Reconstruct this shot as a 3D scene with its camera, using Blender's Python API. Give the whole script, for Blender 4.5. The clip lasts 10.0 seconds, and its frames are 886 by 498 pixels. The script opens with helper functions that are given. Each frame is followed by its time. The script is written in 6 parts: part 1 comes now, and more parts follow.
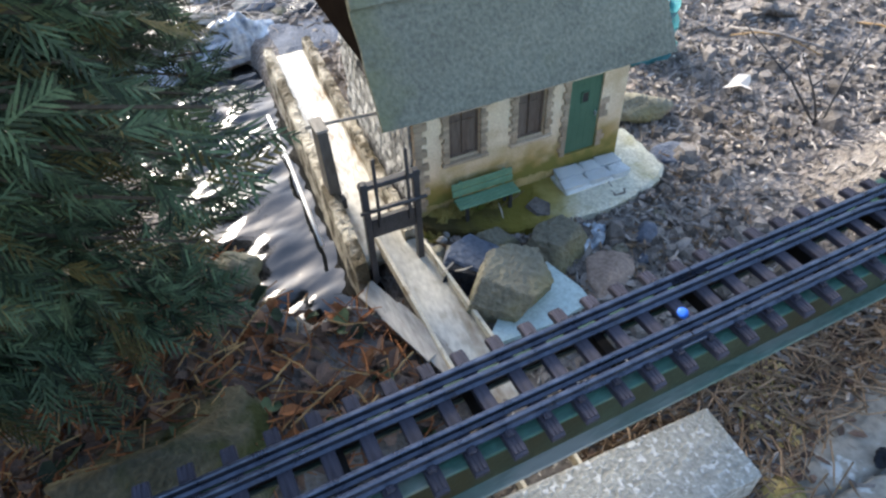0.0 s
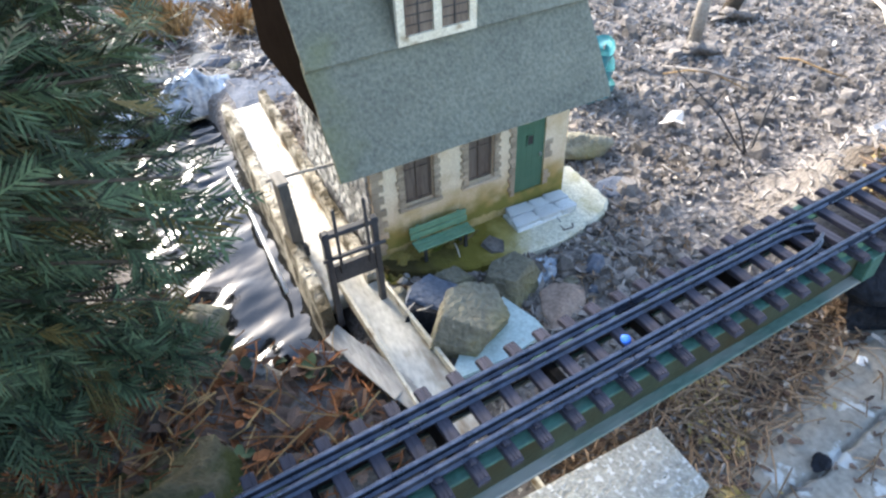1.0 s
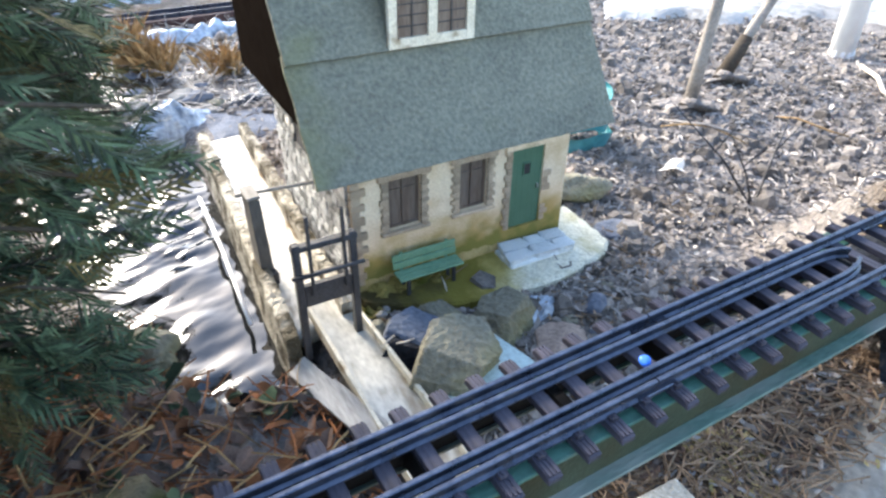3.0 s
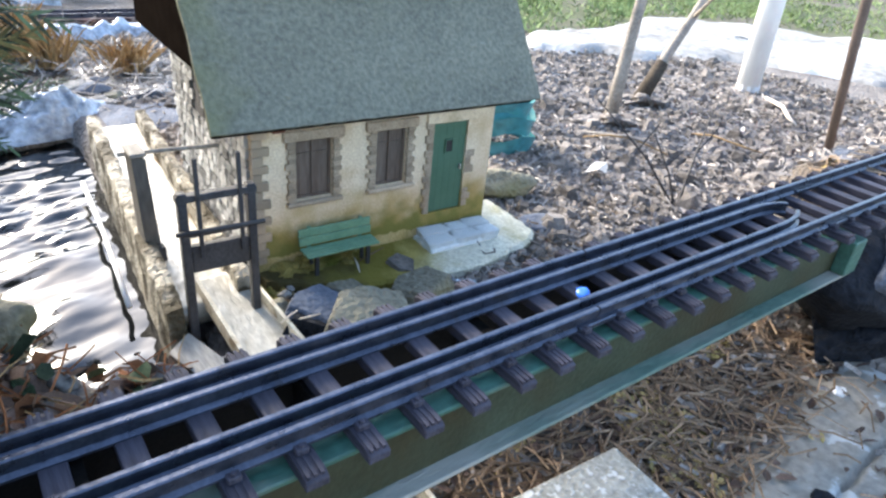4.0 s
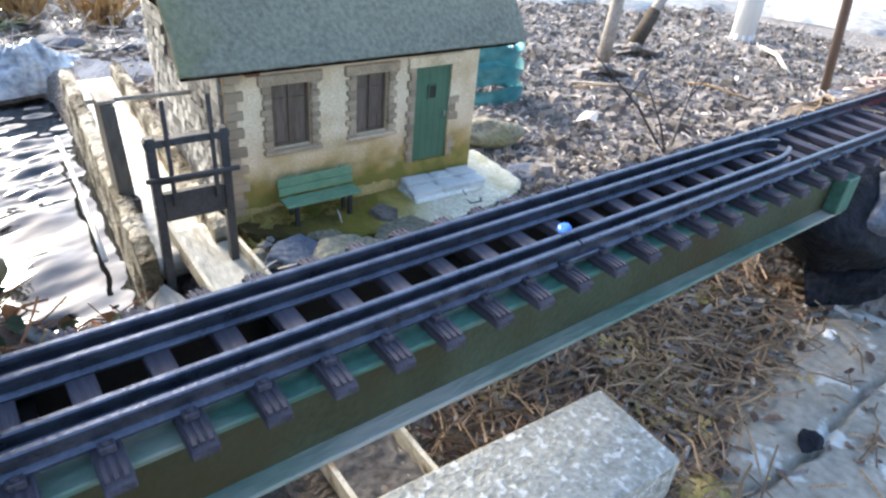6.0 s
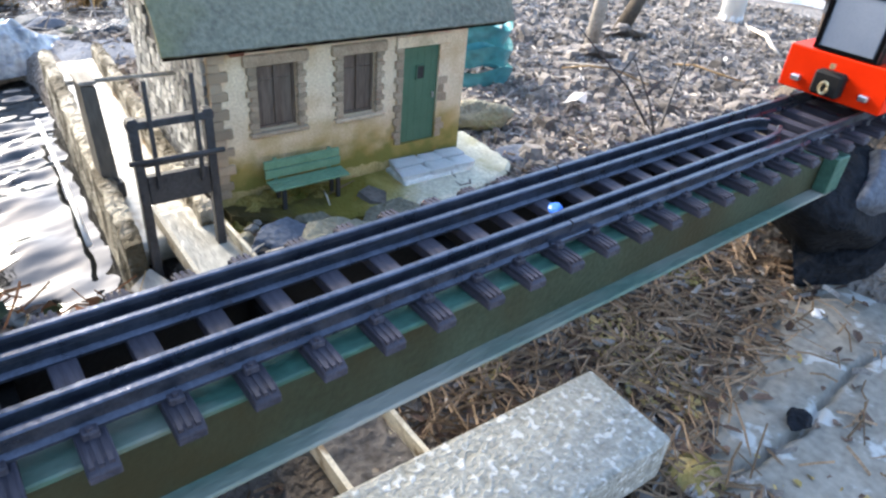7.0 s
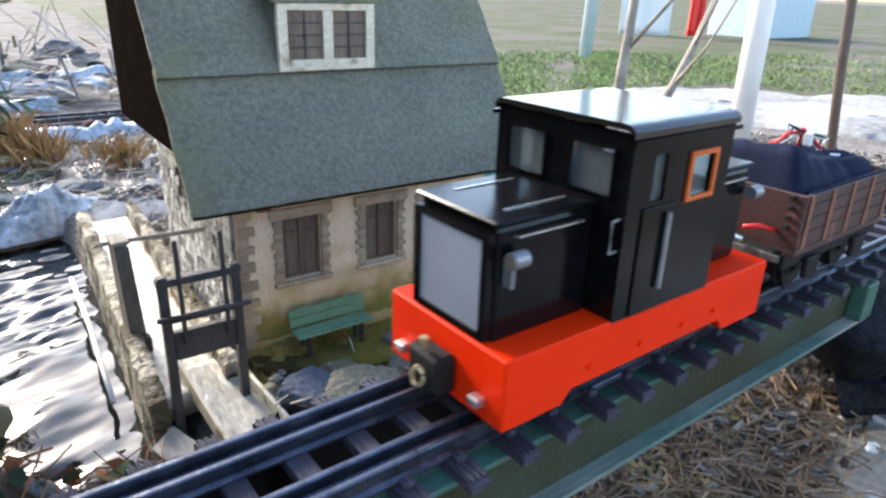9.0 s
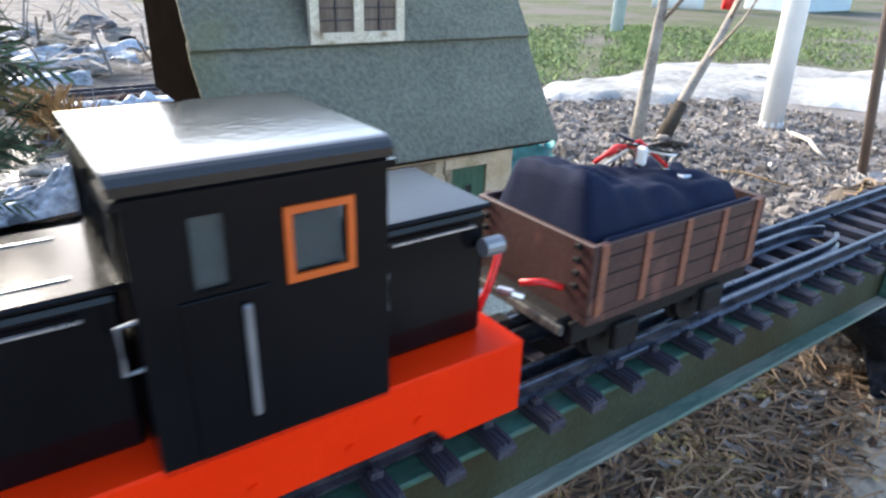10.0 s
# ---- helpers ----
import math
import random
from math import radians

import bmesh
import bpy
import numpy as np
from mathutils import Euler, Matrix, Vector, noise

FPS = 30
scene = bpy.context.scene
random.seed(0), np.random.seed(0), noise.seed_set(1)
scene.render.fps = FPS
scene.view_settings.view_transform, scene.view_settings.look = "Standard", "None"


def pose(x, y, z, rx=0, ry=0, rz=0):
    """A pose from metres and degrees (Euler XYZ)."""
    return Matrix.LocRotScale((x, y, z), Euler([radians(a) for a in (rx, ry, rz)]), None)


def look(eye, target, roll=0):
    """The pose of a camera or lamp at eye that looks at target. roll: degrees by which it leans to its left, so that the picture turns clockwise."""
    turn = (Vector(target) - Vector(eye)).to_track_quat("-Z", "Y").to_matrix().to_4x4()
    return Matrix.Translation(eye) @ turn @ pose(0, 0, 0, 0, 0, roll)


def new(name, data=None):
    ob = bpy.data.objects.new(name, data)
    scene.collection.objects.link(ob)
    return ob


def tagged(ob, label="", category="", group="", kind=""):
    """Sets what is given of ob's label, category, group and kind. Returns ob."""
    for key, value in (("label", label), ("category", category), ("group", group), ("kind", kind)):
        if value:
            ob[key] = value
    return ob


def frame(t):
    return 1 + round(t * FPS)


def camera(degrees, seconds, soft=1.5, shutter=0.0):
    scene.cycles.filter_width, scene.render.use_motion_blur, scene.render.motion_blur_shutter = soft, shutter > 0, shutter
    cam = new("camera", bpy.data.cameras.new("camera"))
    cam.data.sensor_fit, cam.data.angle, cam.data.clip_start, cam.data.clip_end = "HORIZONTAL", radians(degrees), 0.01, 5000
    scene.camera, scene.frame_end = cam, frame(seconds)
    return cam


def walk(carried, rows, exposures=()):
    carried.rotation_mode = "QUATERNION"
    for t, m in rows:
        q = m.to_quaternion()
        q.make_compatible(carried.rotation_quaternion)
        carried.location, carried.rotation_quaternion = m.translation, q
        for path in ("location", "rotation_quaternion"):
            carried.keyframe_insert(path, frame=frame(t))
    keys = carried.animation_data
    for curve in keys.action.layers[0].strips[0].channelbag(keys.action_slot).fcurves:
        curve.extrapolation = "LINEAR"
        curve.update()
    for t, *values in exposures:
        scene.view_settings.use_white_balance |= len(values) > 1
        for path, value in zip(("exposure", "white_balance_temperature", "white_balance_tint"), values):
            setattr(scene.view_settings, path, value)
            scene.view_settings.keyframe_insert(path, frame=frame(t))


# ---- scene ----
cam = camera(67.6, 10.0, soft=2.4, shutter=0.3)
PATH = [
    (0.0, -0.2719, -0.2066, 0.5098, 65.4, -44.31, -2.39),
    (0.5, -0.2788, -0.2224, 0.5351, 63.62, -43.25, -2.37),
    (1.0, -0.2769, -0.2283, 0.5396, 60.93, -41.46, -2.39),
    (1.5, -0.2801, -0.2255, 0.5312, 60.54, -39.99, -0.96),
    (2.0, -0.2793, -0.2265, 0.527, 61.12, -39.09, -0.26),
    (2.2, -0.2789, -0.2252, 0.5267, 61.71, -38.37, -0.37),
    (3.3, -0.2605, -0.2028, 0.3963, 54.96, -30.97, 2.6),
    (3.5, -0.2551, -0.2027, 0.3711, 51.2, -29.19, 3.13),
    (4.0, -0.2561, -0.2021, 0.3369, 51.31, -28.64, 5.75),
    (4.5, -0.2586, -0.201, 0.3307, 52.1, -29.6, 5.18),
    (5.0, -0.2521, -0.2013, 0.3212, 52.2, -29.81, 5.4),
    (5.5, -0.2454, -0.205, 0.3192, 51.4, -30.64, 5.27),
    (7.0, -0.2412, -0.202, 0.3134, 49.18, -32.97, 5.67),
    (7.5, -0.2392, -0.2038, 0.3164, 48.68, -32.6, 5.52),
    (8.0, -0.2389, -0.1987, 0.3172, 48.84, -29.61, 4.86),
    (8.5, -0.2397, -0.1956, 0.3186, 51.23, -22.89, 2.15),
    (9.0, -0.2396, -0.1965, 0.3203, 52.14, -21.7, 1.86),
    (9.5, -0.2426, -0.1993, 0.3191, 53.24, -23.91, 1.53),
    (10.0, -0.2436, -0.199, 0.3191, 54.48, -23.76, 1.62),
]


def view(x, y, z, yaw, pitch, roll):
    """The camera's pose from a heading (degrees from +x), a pitch and a roll."""
    a, p, r = radians(yaw), radians(pitch), radians(roll)
    f = Vector((math.cos(p) * math.cos(a), math.cos(p) * math.sin(a), math.sin(p)))
    s = Vector((math.sin(a), -math.cos(a), 0))
    u = s.cross(f)
    right, up = s * math.cos(r) + u * math.sin(r), u * math.cos(r) - s * math.sin(r)
    m = Matrix((right, up, -f)).transposed().to_4x4()
    m.translation = (x, y, z)
    return m


walk(cam, [(t, view(*row)) for t, *row in PATH], exposures=[(0.0, 1.85, 6550, 9), (0.5, 2.05, 6550, 9), (1.0, 2.3, 6550, 9), (2.0, 2.45, 6550, 9), (4.5, 2.3, 6550, 9), (7.5, 2.3, 6550, 9), (8.6, 2.05, 6550, 9), (10.0, 2.0, 6550, 9)])

# ---- world and sun ----
world = bpy.data.worlds.new("world")
scene.world = world
world.use_nodes = True
wn, wl = world.node_tree.nodes, world.node_tree.links
sky = wn.new("ShaderNodeTexSky")
sky.sky_type, sky.sun_disc = "NISHITA", False
SUN_EL, SUN_AZ = 29.0, -12.0
sky.sun_elevation, sky.sun_rotation = radians(SUN_EL), radians(SUN_AZ)
sky.air_density, sky.dust_density, sky.ozone_density = 1.0, 1.6, 1.5
wl.new(sky.outputs[0], wn["Background"].inputs[0])
wn["Background"].inputs[1].default_value = 0.165
sun = new("sun", bpy.data.lights.new("sun", "SUN"))
sun.data.energy, sun.data.angle, sun.data.color = 2.0, radians(22), (1.0, 0.93, 0.84)
sd = Vector((math.sin(radians(SUN_AZ)) * math.cos(radians(SUN_EL)), math.cos(radians(SUN_AZ)) * math.cos(radians(SUN_EL)), math.sin(radians(SUN_EL))))
sun.matrix_world = look(sd * 20, (0, 0, 0))


# ---- materials ----
def mat(name, a, b, scale=60.0, rough=0.7, metal=0.0, bump=0.3, fine=600.0, c=None, c_scale=12.0, c_lo=0.5, c_hi=0.65, depth=0.002, var=0.0, spec=0.5, stretch=(1, 1, 1), coat=0.0, island=0.0, rough_var=0.12, fine_mix=0.35):
    """A worn surface: colours a and b mixed by noise of two sizes, patches of c, and a fine relief."""
    m = bpy.data.materials.new(name)
    m.use_nodes = True
    n, l = m.node_tree.nodes, m.node_tree.links
    p = n["Principled BSDF"]
    tc = n.new("ShaderNodeTexCoord")
    mp = n.new("ShaderNodeMapping")
    mp.inputs["Scale"].default_value = stretch
    l.new(tc.outputs["Object"], mp.inputs[0])

    def noise_tex(s, detail=4.0):
        t = n.new("ShaderNodeTexNoise")
        t.inputs["Scale"].default_value, t.inputs["Detail"].default_value = s, detail
        l.new(mp.outputs[0], t.inputs["Vector"])
        return t

    def mixer(fac, x, y, kind="MIX"):
        q = n.new("ShaderNodeMix")
        q.data_type, q.blend_type = "RGBA", kind
        for socket, v in ((q.inputs[0], fac), (q.inputs[6], x), (q.inputs[7], y)):
            if isinstance(v, (tuple, list)):
                socket.default_value = (*v, 1)
            elif isinstance(v, float):
                socket.default_value = v
            else:
                l.new(v, socket)
        return q.outputs[2]

    def ramp(v, lo, hi):
        r = n.new("ShaderNodeMapRange")
        r.inputs[1].default_value, r.inputs[2].default_value = lo, hi
        l.new(v, r.inputs[0])
        return r.outputs[0]

    n1, n2 = noise_tex(scale), noise_tex(fine, 2.0)
    col = mixer(ramp(n1.outputs[0], 0.32, 0.68), a, b)
    grain = ramp(n2.outputs[0], 0.3, 0.7)
    dark = tuple(v * 0.55 for v in a)
    light = tuple(min(1, v * 1.3) for v in b)
    g = mixer(grain, dark, light)
    col = mixer(fine_mix, col, g)
    if c:
        n3 = noise_tex(c_scale, 5.0)
        col = mixer(ramp(n3.outputs[0], c_lo, c_hi), col, c)
    if var or island:
        src = n.new("ShaderNodeObjectInfo").outputs["Random"] if var else n.new("ShaderNodeNewGeometry").outputs["Random Per Island"]
        amount = var or island
        r = n.new("ShaderNodeMapRange")
        r.inputs[3].default_value, r.inputs[4].default_value = 1 - amount, 1 + amount
        l.new(src, r.inputs[0])
        h = n.new("ShaderNodeHueSaturation")
        l.new(r.outputs[0], h.inputs["Value"])
        l.new(col, h.inputs["Color"])
        col = h.outputs[0]
    l.new(col, p.inputs["Base Color"])
    rr = n.new("ShaderNodeMapRange")
    rr.inputs[3].default_value, rr.inputs[4].default_value = max(0.02, rough - rough_var), min(1, rough + rough_var)
    l.new(n1.outputs[0], rr.inputs[0])
    l.new(rr.outputs[0], p.inputs["Roughness"])
    p.inputs["Metallic"].default_value = metal
    p.inputs["Specular IOR Level"].default_value = spec
    if coat:
        p.inputs["Coat Weight"].default_value, p.inputs["Coat Roughness"].default_value = coat, 0.08
    if bump:
        add = n.new("ShaderNodeMath")
        add.operation = "ADD"
        l.new(n1.outputs[0], add.inputs[0])
        l.new(n2.outputs[0], add.inputs[1])
        bp = n.new("ShaderNodeBump")
        bp.inputs["Strength"].default_value, bp.inputs["Distance"].default_value = bump, depth
        l.new(add.outputs[0], bp.inputs["Height"])
        l.new(bp.outputs[0], p.inputs["Normal"])
    return m


FELT = mat("roof_felt", (0.127, 0.128, 0.1), (0.196, 0.196, 0.151), 14, 0.9, bump=0.8, fine=230, c=(0.16, 0.165, 0.075), c_scale=8, c_lo=0.52, c_hi=0.76, depth=0.0022, fine_mix=0.42, spec=0.2)
PLASTER = mat("plaster", (0.7, 0.509, 0.318), (0.848, 0.678, 0.477), 40, 0.9, bump=0.4, fine=500, c=(0.30, 0.23, 0.10), c_scale=22, c_lo=0.58, c_hi=0.78)
PLASTERFRONT = mat("plaster_mossy_foot", (0.7, 0.509, 0.318), (0.848, 0.678, 0.477), 40, 0.9, bump=0.5, fine=500, c=(0.52, 0.34, 0.16), c_scale=16, c_lo=0.52, c_hi=0.75)


def moss_foot(m, lo, hi):
    """Moss stains creeping up from the wall's foot, broken up by noise."""
    n, l = m.node_tree.nodes, m.node_tree.links
    p = n["Principled BSDF"]
    old = p.inputs["Base Color"].links[0].from_socket
    tc = n.new("ShaderNodeTexCoord")
    sep = n.new("ShaderNodeSeparateXYZ")
    l.new(tc.outputs["Object"], sep.inputs[0])
    for size, swing, colour, a, b in ((28, 0.050, (0.40, 0.27, 0.085), hi, lo), (60, 0.040, (0.19, 0.17, 0.035), hi - 0.022, lo - 0.012)):
        t = n.new("ShaderNodeTexNoise")
        t.inputs["Scale"].default_value, t.inputs["Detail"].default_value = size, 6
        l.new(tc.outputs["Object"], t.inputs["Vector"])
        mul = n.new("ShaderNodeMath")
        mul.operation = "MULTIPLY_ADD"
        l.new(t.outputs[0], mul.inputs[0])
        mul.inputs[1].default_value = swing * 2
        l.new(sep.outputs[2], mul.inputs[2])
        r = n.new("ShaderNodeMapRange")
        r.inputs[1].default_value, r.inputs[2].default_value = a + swing, b + swing
        l.new(mul.outputs[0], r.inputs[0])
        q = n.new("ShaderNodeMix")
        q.data_type = "RGBA"
        q.inputs[7].default_value = (*colour, 1)
        l.new(r.outputs[0], q.inputs[0])
        l.new(old, q.inputs[6])
        old = q.outputs[2]
    l.new(old, p.inputs["Base Color"])


moss_foot(PLASTERFRONT, 0.018, 0.060)


def moss_spread(m):
    """Moss grown over the paving from the mill's shaded corner, with a ragged border."""
    n, l = m.node_tree.nodes, m.node_tree.links
    p = n["Principled BSDF"]
    old = p.inputs["Base Color"].links[0].from_socket
    tc = n.new("ShaderNodeTexCoord")
    for size, swing, colour, lean, cut in ((14, 0.13, (0.40, 0.33, 0.11), (-1.0, 0.55, 0), 0.032), (26, 0.15, (0.185, 0.155, 0.03), (-1.0, 0.75, 0), 0.112), (38, 0.10, (0.075, 0.060, 0.022), (-0.75, 0.6, 0), 0.158)):
        t = n.new("ShaderNodeTexNoise")
        t.inputs["Scale"].default_value, t.inputs["Detail"].default_value = size, 6
        l.new(tc.outputs["Object"], t.inputs["Vector"])
        dot = n.new("ShaderNodeVectorMath")
        dot.operation = "DOT_PRODUCT"
        dot.inputs[1].default_value = lean
        l.new(tc.outputs["Object"], dot.inputs[0])
        mul = n.new("ShaderNodeMath")
        mul.operation = "MULTIPLY_ADD"
        l.new(t.outputs[0], mul.inputs[0])
        mul.inputs[1].default_value = swing
        l.new(dot.outputs["Value"], mul.inputs[2])
        r = n.new("ShaderNodeMapRange")
        r.inputs[1].default_value, r.inputs[2].default_value = cut + swing / 2 - 0.012, cut + swing / 2 + 0.03
        l.new(mul.outputs[0], r.inputs[0])
        q = n.new("ShaderNodeMix")
        q.data_type = "RGBA"
        q.inputs[7].default_value = (*colour, 1)
        l.new(r.outputs[0], q.inputs[0])
        l.new(old, q.inputs[6])
        old = q.outputs[2]
    l.new(old, p.inputs["Base Color"])
MOSSY = mat("mossy_plaster", (0.34, 0.24, 0.075), (0.54, 0.41, 0.19), 40, 0.95, bump=0.6, fine=500, c=(0.17, 0.16, 0.035), c_scale=24, c_lo=0.50, c_hi=0.68)
QUOIN = mat("quoin_stone", (0.37, 0.265, 0.17), (0.58, 0.45, 0.31), 90, 0.9, bump=0.6, fine=700, var=0.25)
RUBBLE = mat("rubble_stone", (0.28, 0.275, 0.26), (0.60, 0.595, 0.57), 70, 0.9, bump=0.7, fine=500, var=0.55)
MORTAR = mat("mortar", (0.06, 0.054, 0.045), (0.12, 0.11, 0.09), 80, 0.95, bump=0.4)
GABLE = mat("dark_boards", (0.008, 0.006, 0.005), (0.014, 0.011, 0.009), 60, 1.0, bump=0.3, spec=0.0)
DOOR = mat("green_door_paint", (0.0522, 0.125, 0.0711), (0.076, 0.157, 0.0929), 40, 0.6, bump=0.15, fine=400, fine_mix=0.15)
BENCH = mat("green_bench_paint", (0.114, 0.237, 0.139), (0.18, 0.314, 0.196), 50, 0.6, bump=0.15, fine=400, fine_mix=0.2)
PANE = mat("dusty_pane", (0.10, 0.066, 0.048), (0.19, 0.148, 0.115), 35, 0.5, bump=0.05, fine=200, stretch=(3, 1, 0.3), spec=0.2)
CREAM = mat("cream_frame", (0.58, 0.50, 0.36), (0.72, 0.65, 0.51), 70, 0.7, bump=0.25, fine=500, c=(0.24, 0.16, 0.08), c_scale=45, c_lo=0.56, c_hi=0.70)
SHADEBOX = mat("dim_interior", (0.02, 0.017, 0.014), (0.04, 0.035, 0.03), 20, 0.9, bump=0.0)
SLAB = mat("pale_concrete", (0.52, 0.49, 0.36), (0.70, 0.665, 0.53), 35, 0.9, bump=0.7, fine=300, c=(0.40, 0.36, 0.20), c_scale=24, c_lo=0.50, c_hi=0.70, depth=0.003, spec=0.2)
moss_spread(SLAB)
MOSS = mat("moss_slab", (0.20, 0.155, 0.045), (0.40, 0.32, 0.10), 45, 0.95, bump=0.9, fine=500, c=(0.11, 0.115, 0.02), c_scale=25, depth=0.004, spec=0.2)
STEP = mat("blue_grey_step", (0.62, 0.69, 0.70), (0.82, 0.87, 0.87), 60, 0.85, bump=0.6, fine=300, var=0.08, c=(0.46, 0.50, 0.47), c_scale=50, c_lo=0.54, c_hi=0.70, depth=0.002, spec=0.25)
CONCRETE = mat("weathered_concrete", (0.24, 0.205, 0.145), (0.52, 0.475, 0.385), 40, 0.9, bump=1.0, fine=240, c=(0.065, 0.05, 0.025), c_scale=30, c_lo=0.44, c_hi=0.56, depth=0.005)
FLOORWET = mat("wet_channel_floor", (0.40, 0.365, 0.29), (0.60, 0.57, 0.49), 26, 0.34, bump=0.6, fine=200, c=(0.20, 0.135, 0.065), c_scale=34, c_lo=0.50, c_hi=0.66, stretch=(1, 0.4, 1))
OLDWOOD = mat("grey_old_wood", (0.22, 0.20, 0.18), (0.42, 0.39, 0.34), 50, 0.8, bump=0.5, fine=300, stretch=(1, 0.15, 1), var=0.15)
DARKWOOD = mat("dark_wet_wood", (0.018, 0.017, 0.018), (0.05, 0.047, 0.048), 70, 0.6, bump=0.4, fine=400)
RAIL = mat("dull_rail_metal", (0.0427, 0.0493, 0.0674), (0.109, 0.121, 0.158), 80, 0.30, metal=0.75, bump=0.15, fine=500, c=(0.05, 0.038, 0.03), c_scale=60, c_lo=0.62, c_hi=0.8, fine_mix=0.2)
SLEEPER = mat("dark_plastic_sleeper", (0.0263, 0.0253, 0.0353), (0.0574, 0.0539, 0.0707), 120, 0.62, bump=0.5, fine=420, stretch=(1, 0.12, 1), var=0.2, spec=0.25)
GIRDER = mat("green_girder_paint", (0.0255, 0.034, 0.0187), (0.0527, 0.068, 0.0425), 25, 0.6, bump=0.25, fine=300, c=(0.038, 0.032, 0.014), c_scale=8, c_lo=0.44, c_hi=0.62, spec=0.2)
FLANGE = mat("pale_flange_paint", (0.0263, 0.0863, 0.0615), (0.0562, 0.143, 0.106), 30, 0.55, bump=0.3, fine=300, c=(0.20, 0.195, 0.16), c_scale=16, c_lo=0.58, c_hi=0.68, stretch=(0.5, 1, 1))
OLDFLANGE = mat("worn_flange_paint", (0.050, 0.105, 0.078), (0.10, 0.165, 0.13), 30, 0.6, bump=0.4, fine=300, c=(0.27, 0.265, 0.225), c_scale=18, c_lo=0.43, c_hi=0.62, stretch=(0.35, 1, 1))
RED = mat("orange_red_paint", (0.80, 0.026, 0.002), (0.86, 0.032, 0.003), 30, 0.42, bump=0.03, fine=500, fine_mix=0.05, rough_var=0.05, spec=0.10)
BLACK = mat("satin_black_paint", (0.003, 0.003, 0.0035), (0.005, 0.005, 0.006), 30, 0.16, bump=0.03, fine=500, fine_mix=0.1, rough_var=0.05, spec=0.22)
ROOFGLOSS = mat("glossy_black_roof", (0.010, 0.008, 0.006), (0.014, 0.011, 0.009), 30, 0.13, bump=0.04, fine=300, fine_mix=0.1, rough_var=0.05, spec=0.7, coat=0.35)
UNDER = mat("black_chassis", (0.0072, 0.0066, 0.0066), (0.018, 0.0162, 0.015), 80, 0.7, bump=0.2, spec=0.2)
GRILLE = mat("grey_radiator_paint", (0.20, 0.225, 0.27), (0.25, 0.275, 0.32), 30, 0.5, bump=0.05, fine_mix=0.1)
SILVER = mat("silver_metal", (0.55, 0.55, 0.56), (0.7, 0.7, 0.7), 80, 0.3, metal=0.9, bump=0.05)
STEEL = mat("dull_steel", (0.195, 0.199, 0.21), (0.285, 0.289, 0.3), 60, 0.38, metal=0.5, bump=0.05, fine_mix=0.1)
BRASS = mat("brass_metal", (0.55, 0.42, 0.22), (0.7, 0.56, 0.34), 80, 0.35, metal=0.85, bump=0.05)
ORANGE = mat("orange_window_frame", (0.51, 0.085, 0.0068), (0.595, 0.111, 0.0102), 60, 0.5, bump=0.05, fine_mix=0.1)
WAGON = mat("brown_wagon_boards", (0.0372, 0.0153, 0.0125), (0.0638, 0.0257, 0.0207), 60, 0.6, bump=0.1, fine=350, c=(0.17, 0.07, 0.05), c_scale=40, c_lo=0.58, c_hi=0.68)
RUST = mat("rusty_strap", (0.17, 0.062, 0.035), (0.25, 0.095, 0.052), 90, 0.75, bump=0.3)
NAVY = mat("navy_cloth", (0.005, 0.008, 0.022), (0.010, 0.016, 0.042), 60, 0.9, bump=0.5, fine=1500, depth=0.0006, spec=0.2)
WIRE = mat("red_wire_plastic", (0.65, 0.02, 0.02), (0.75, 0.03, 0.03), 60, 0.35, bump=0.0)
ROCK = mat("grey_brown_rock", (0.125, 0.115, 0.080), (0.24, 0.225, 0.165), 24, 0.9, bump=0.9, fine=160, c=(0.19, 0.17, 0.075), c_scale=12, c_lo=0.48, c_hi=0.7, depth=0.006, var=0.2)
BROWNSTONE = mat("brown_flat_stone", (0.20, 0.145, 0.115), (0.34, 0.26, 0.21), 26, 0.9, bump=0.5, fine=240, depth=0.003, spec=0.2)
# Mossy rock with the conifer's shade put into its darker colour.
SHADEDIMROCK = mat("shade_dim_mossy_rock", (0.0665, 0.0602, 0.0385), (0.126, 0.115, 0.077), 26, 0.95, bump=0.9, fine=200, c=(0.05, 0.055, 0.02), c_scale=18, depth=0.005, spec=0.1)
BLUEROCK = mat("slate_blue_rock", (0.075, 0.088, 0.115), (0.155, 0.175, 0.215), 30, 0.8, bump=0.7, fine=200, var=0.15, depth=0.004, spec=0.25)
# Slate darkened to near black, with the bridge-end shadow in its colour.
SHADESLATE = mat("shade_dark_slate", (0.008, 0.009, 0.011), (0.026, 0.029, 0.036), 26, 0.95, bump=0.9, fine=160, depth=0.005, spec=0.12)
PALEROCK = mat("lichen_grey_stone", (0.17, 0.165, 0.15), (0.30, 0.29, 0.27), 16, 0.85, bump=0.7, fine=180, c=(0.44, 0.44, 0.41), c_scale=30, c_lo=0.60, c_hi=0.70, depth=0.004, spec=0.25)
SLABROCK = mat("lichen_slab", (0.215, 0.193, 0.158), (0.331, 0.301, 0.251), 16, 0.9, bump=0.3, fine=150, c=(0.50, 0.50, 0.47), c_scale=30, c_lo=0.575, c_hi=0.62, depth=0.003, spec=0.2, fine_mix=0.35)
BLOCK = mat("rough_concrete_block", (0.25, 0.243, 0.205), (0.43, 0.42, 0.375), 110, 0.9, bump=0.8, fine=300, spec=0.2, c=(0.58, 0.58, 0.555), c_scale=150, c_lo=0.56, c_hi=0.64, depth=0.003)
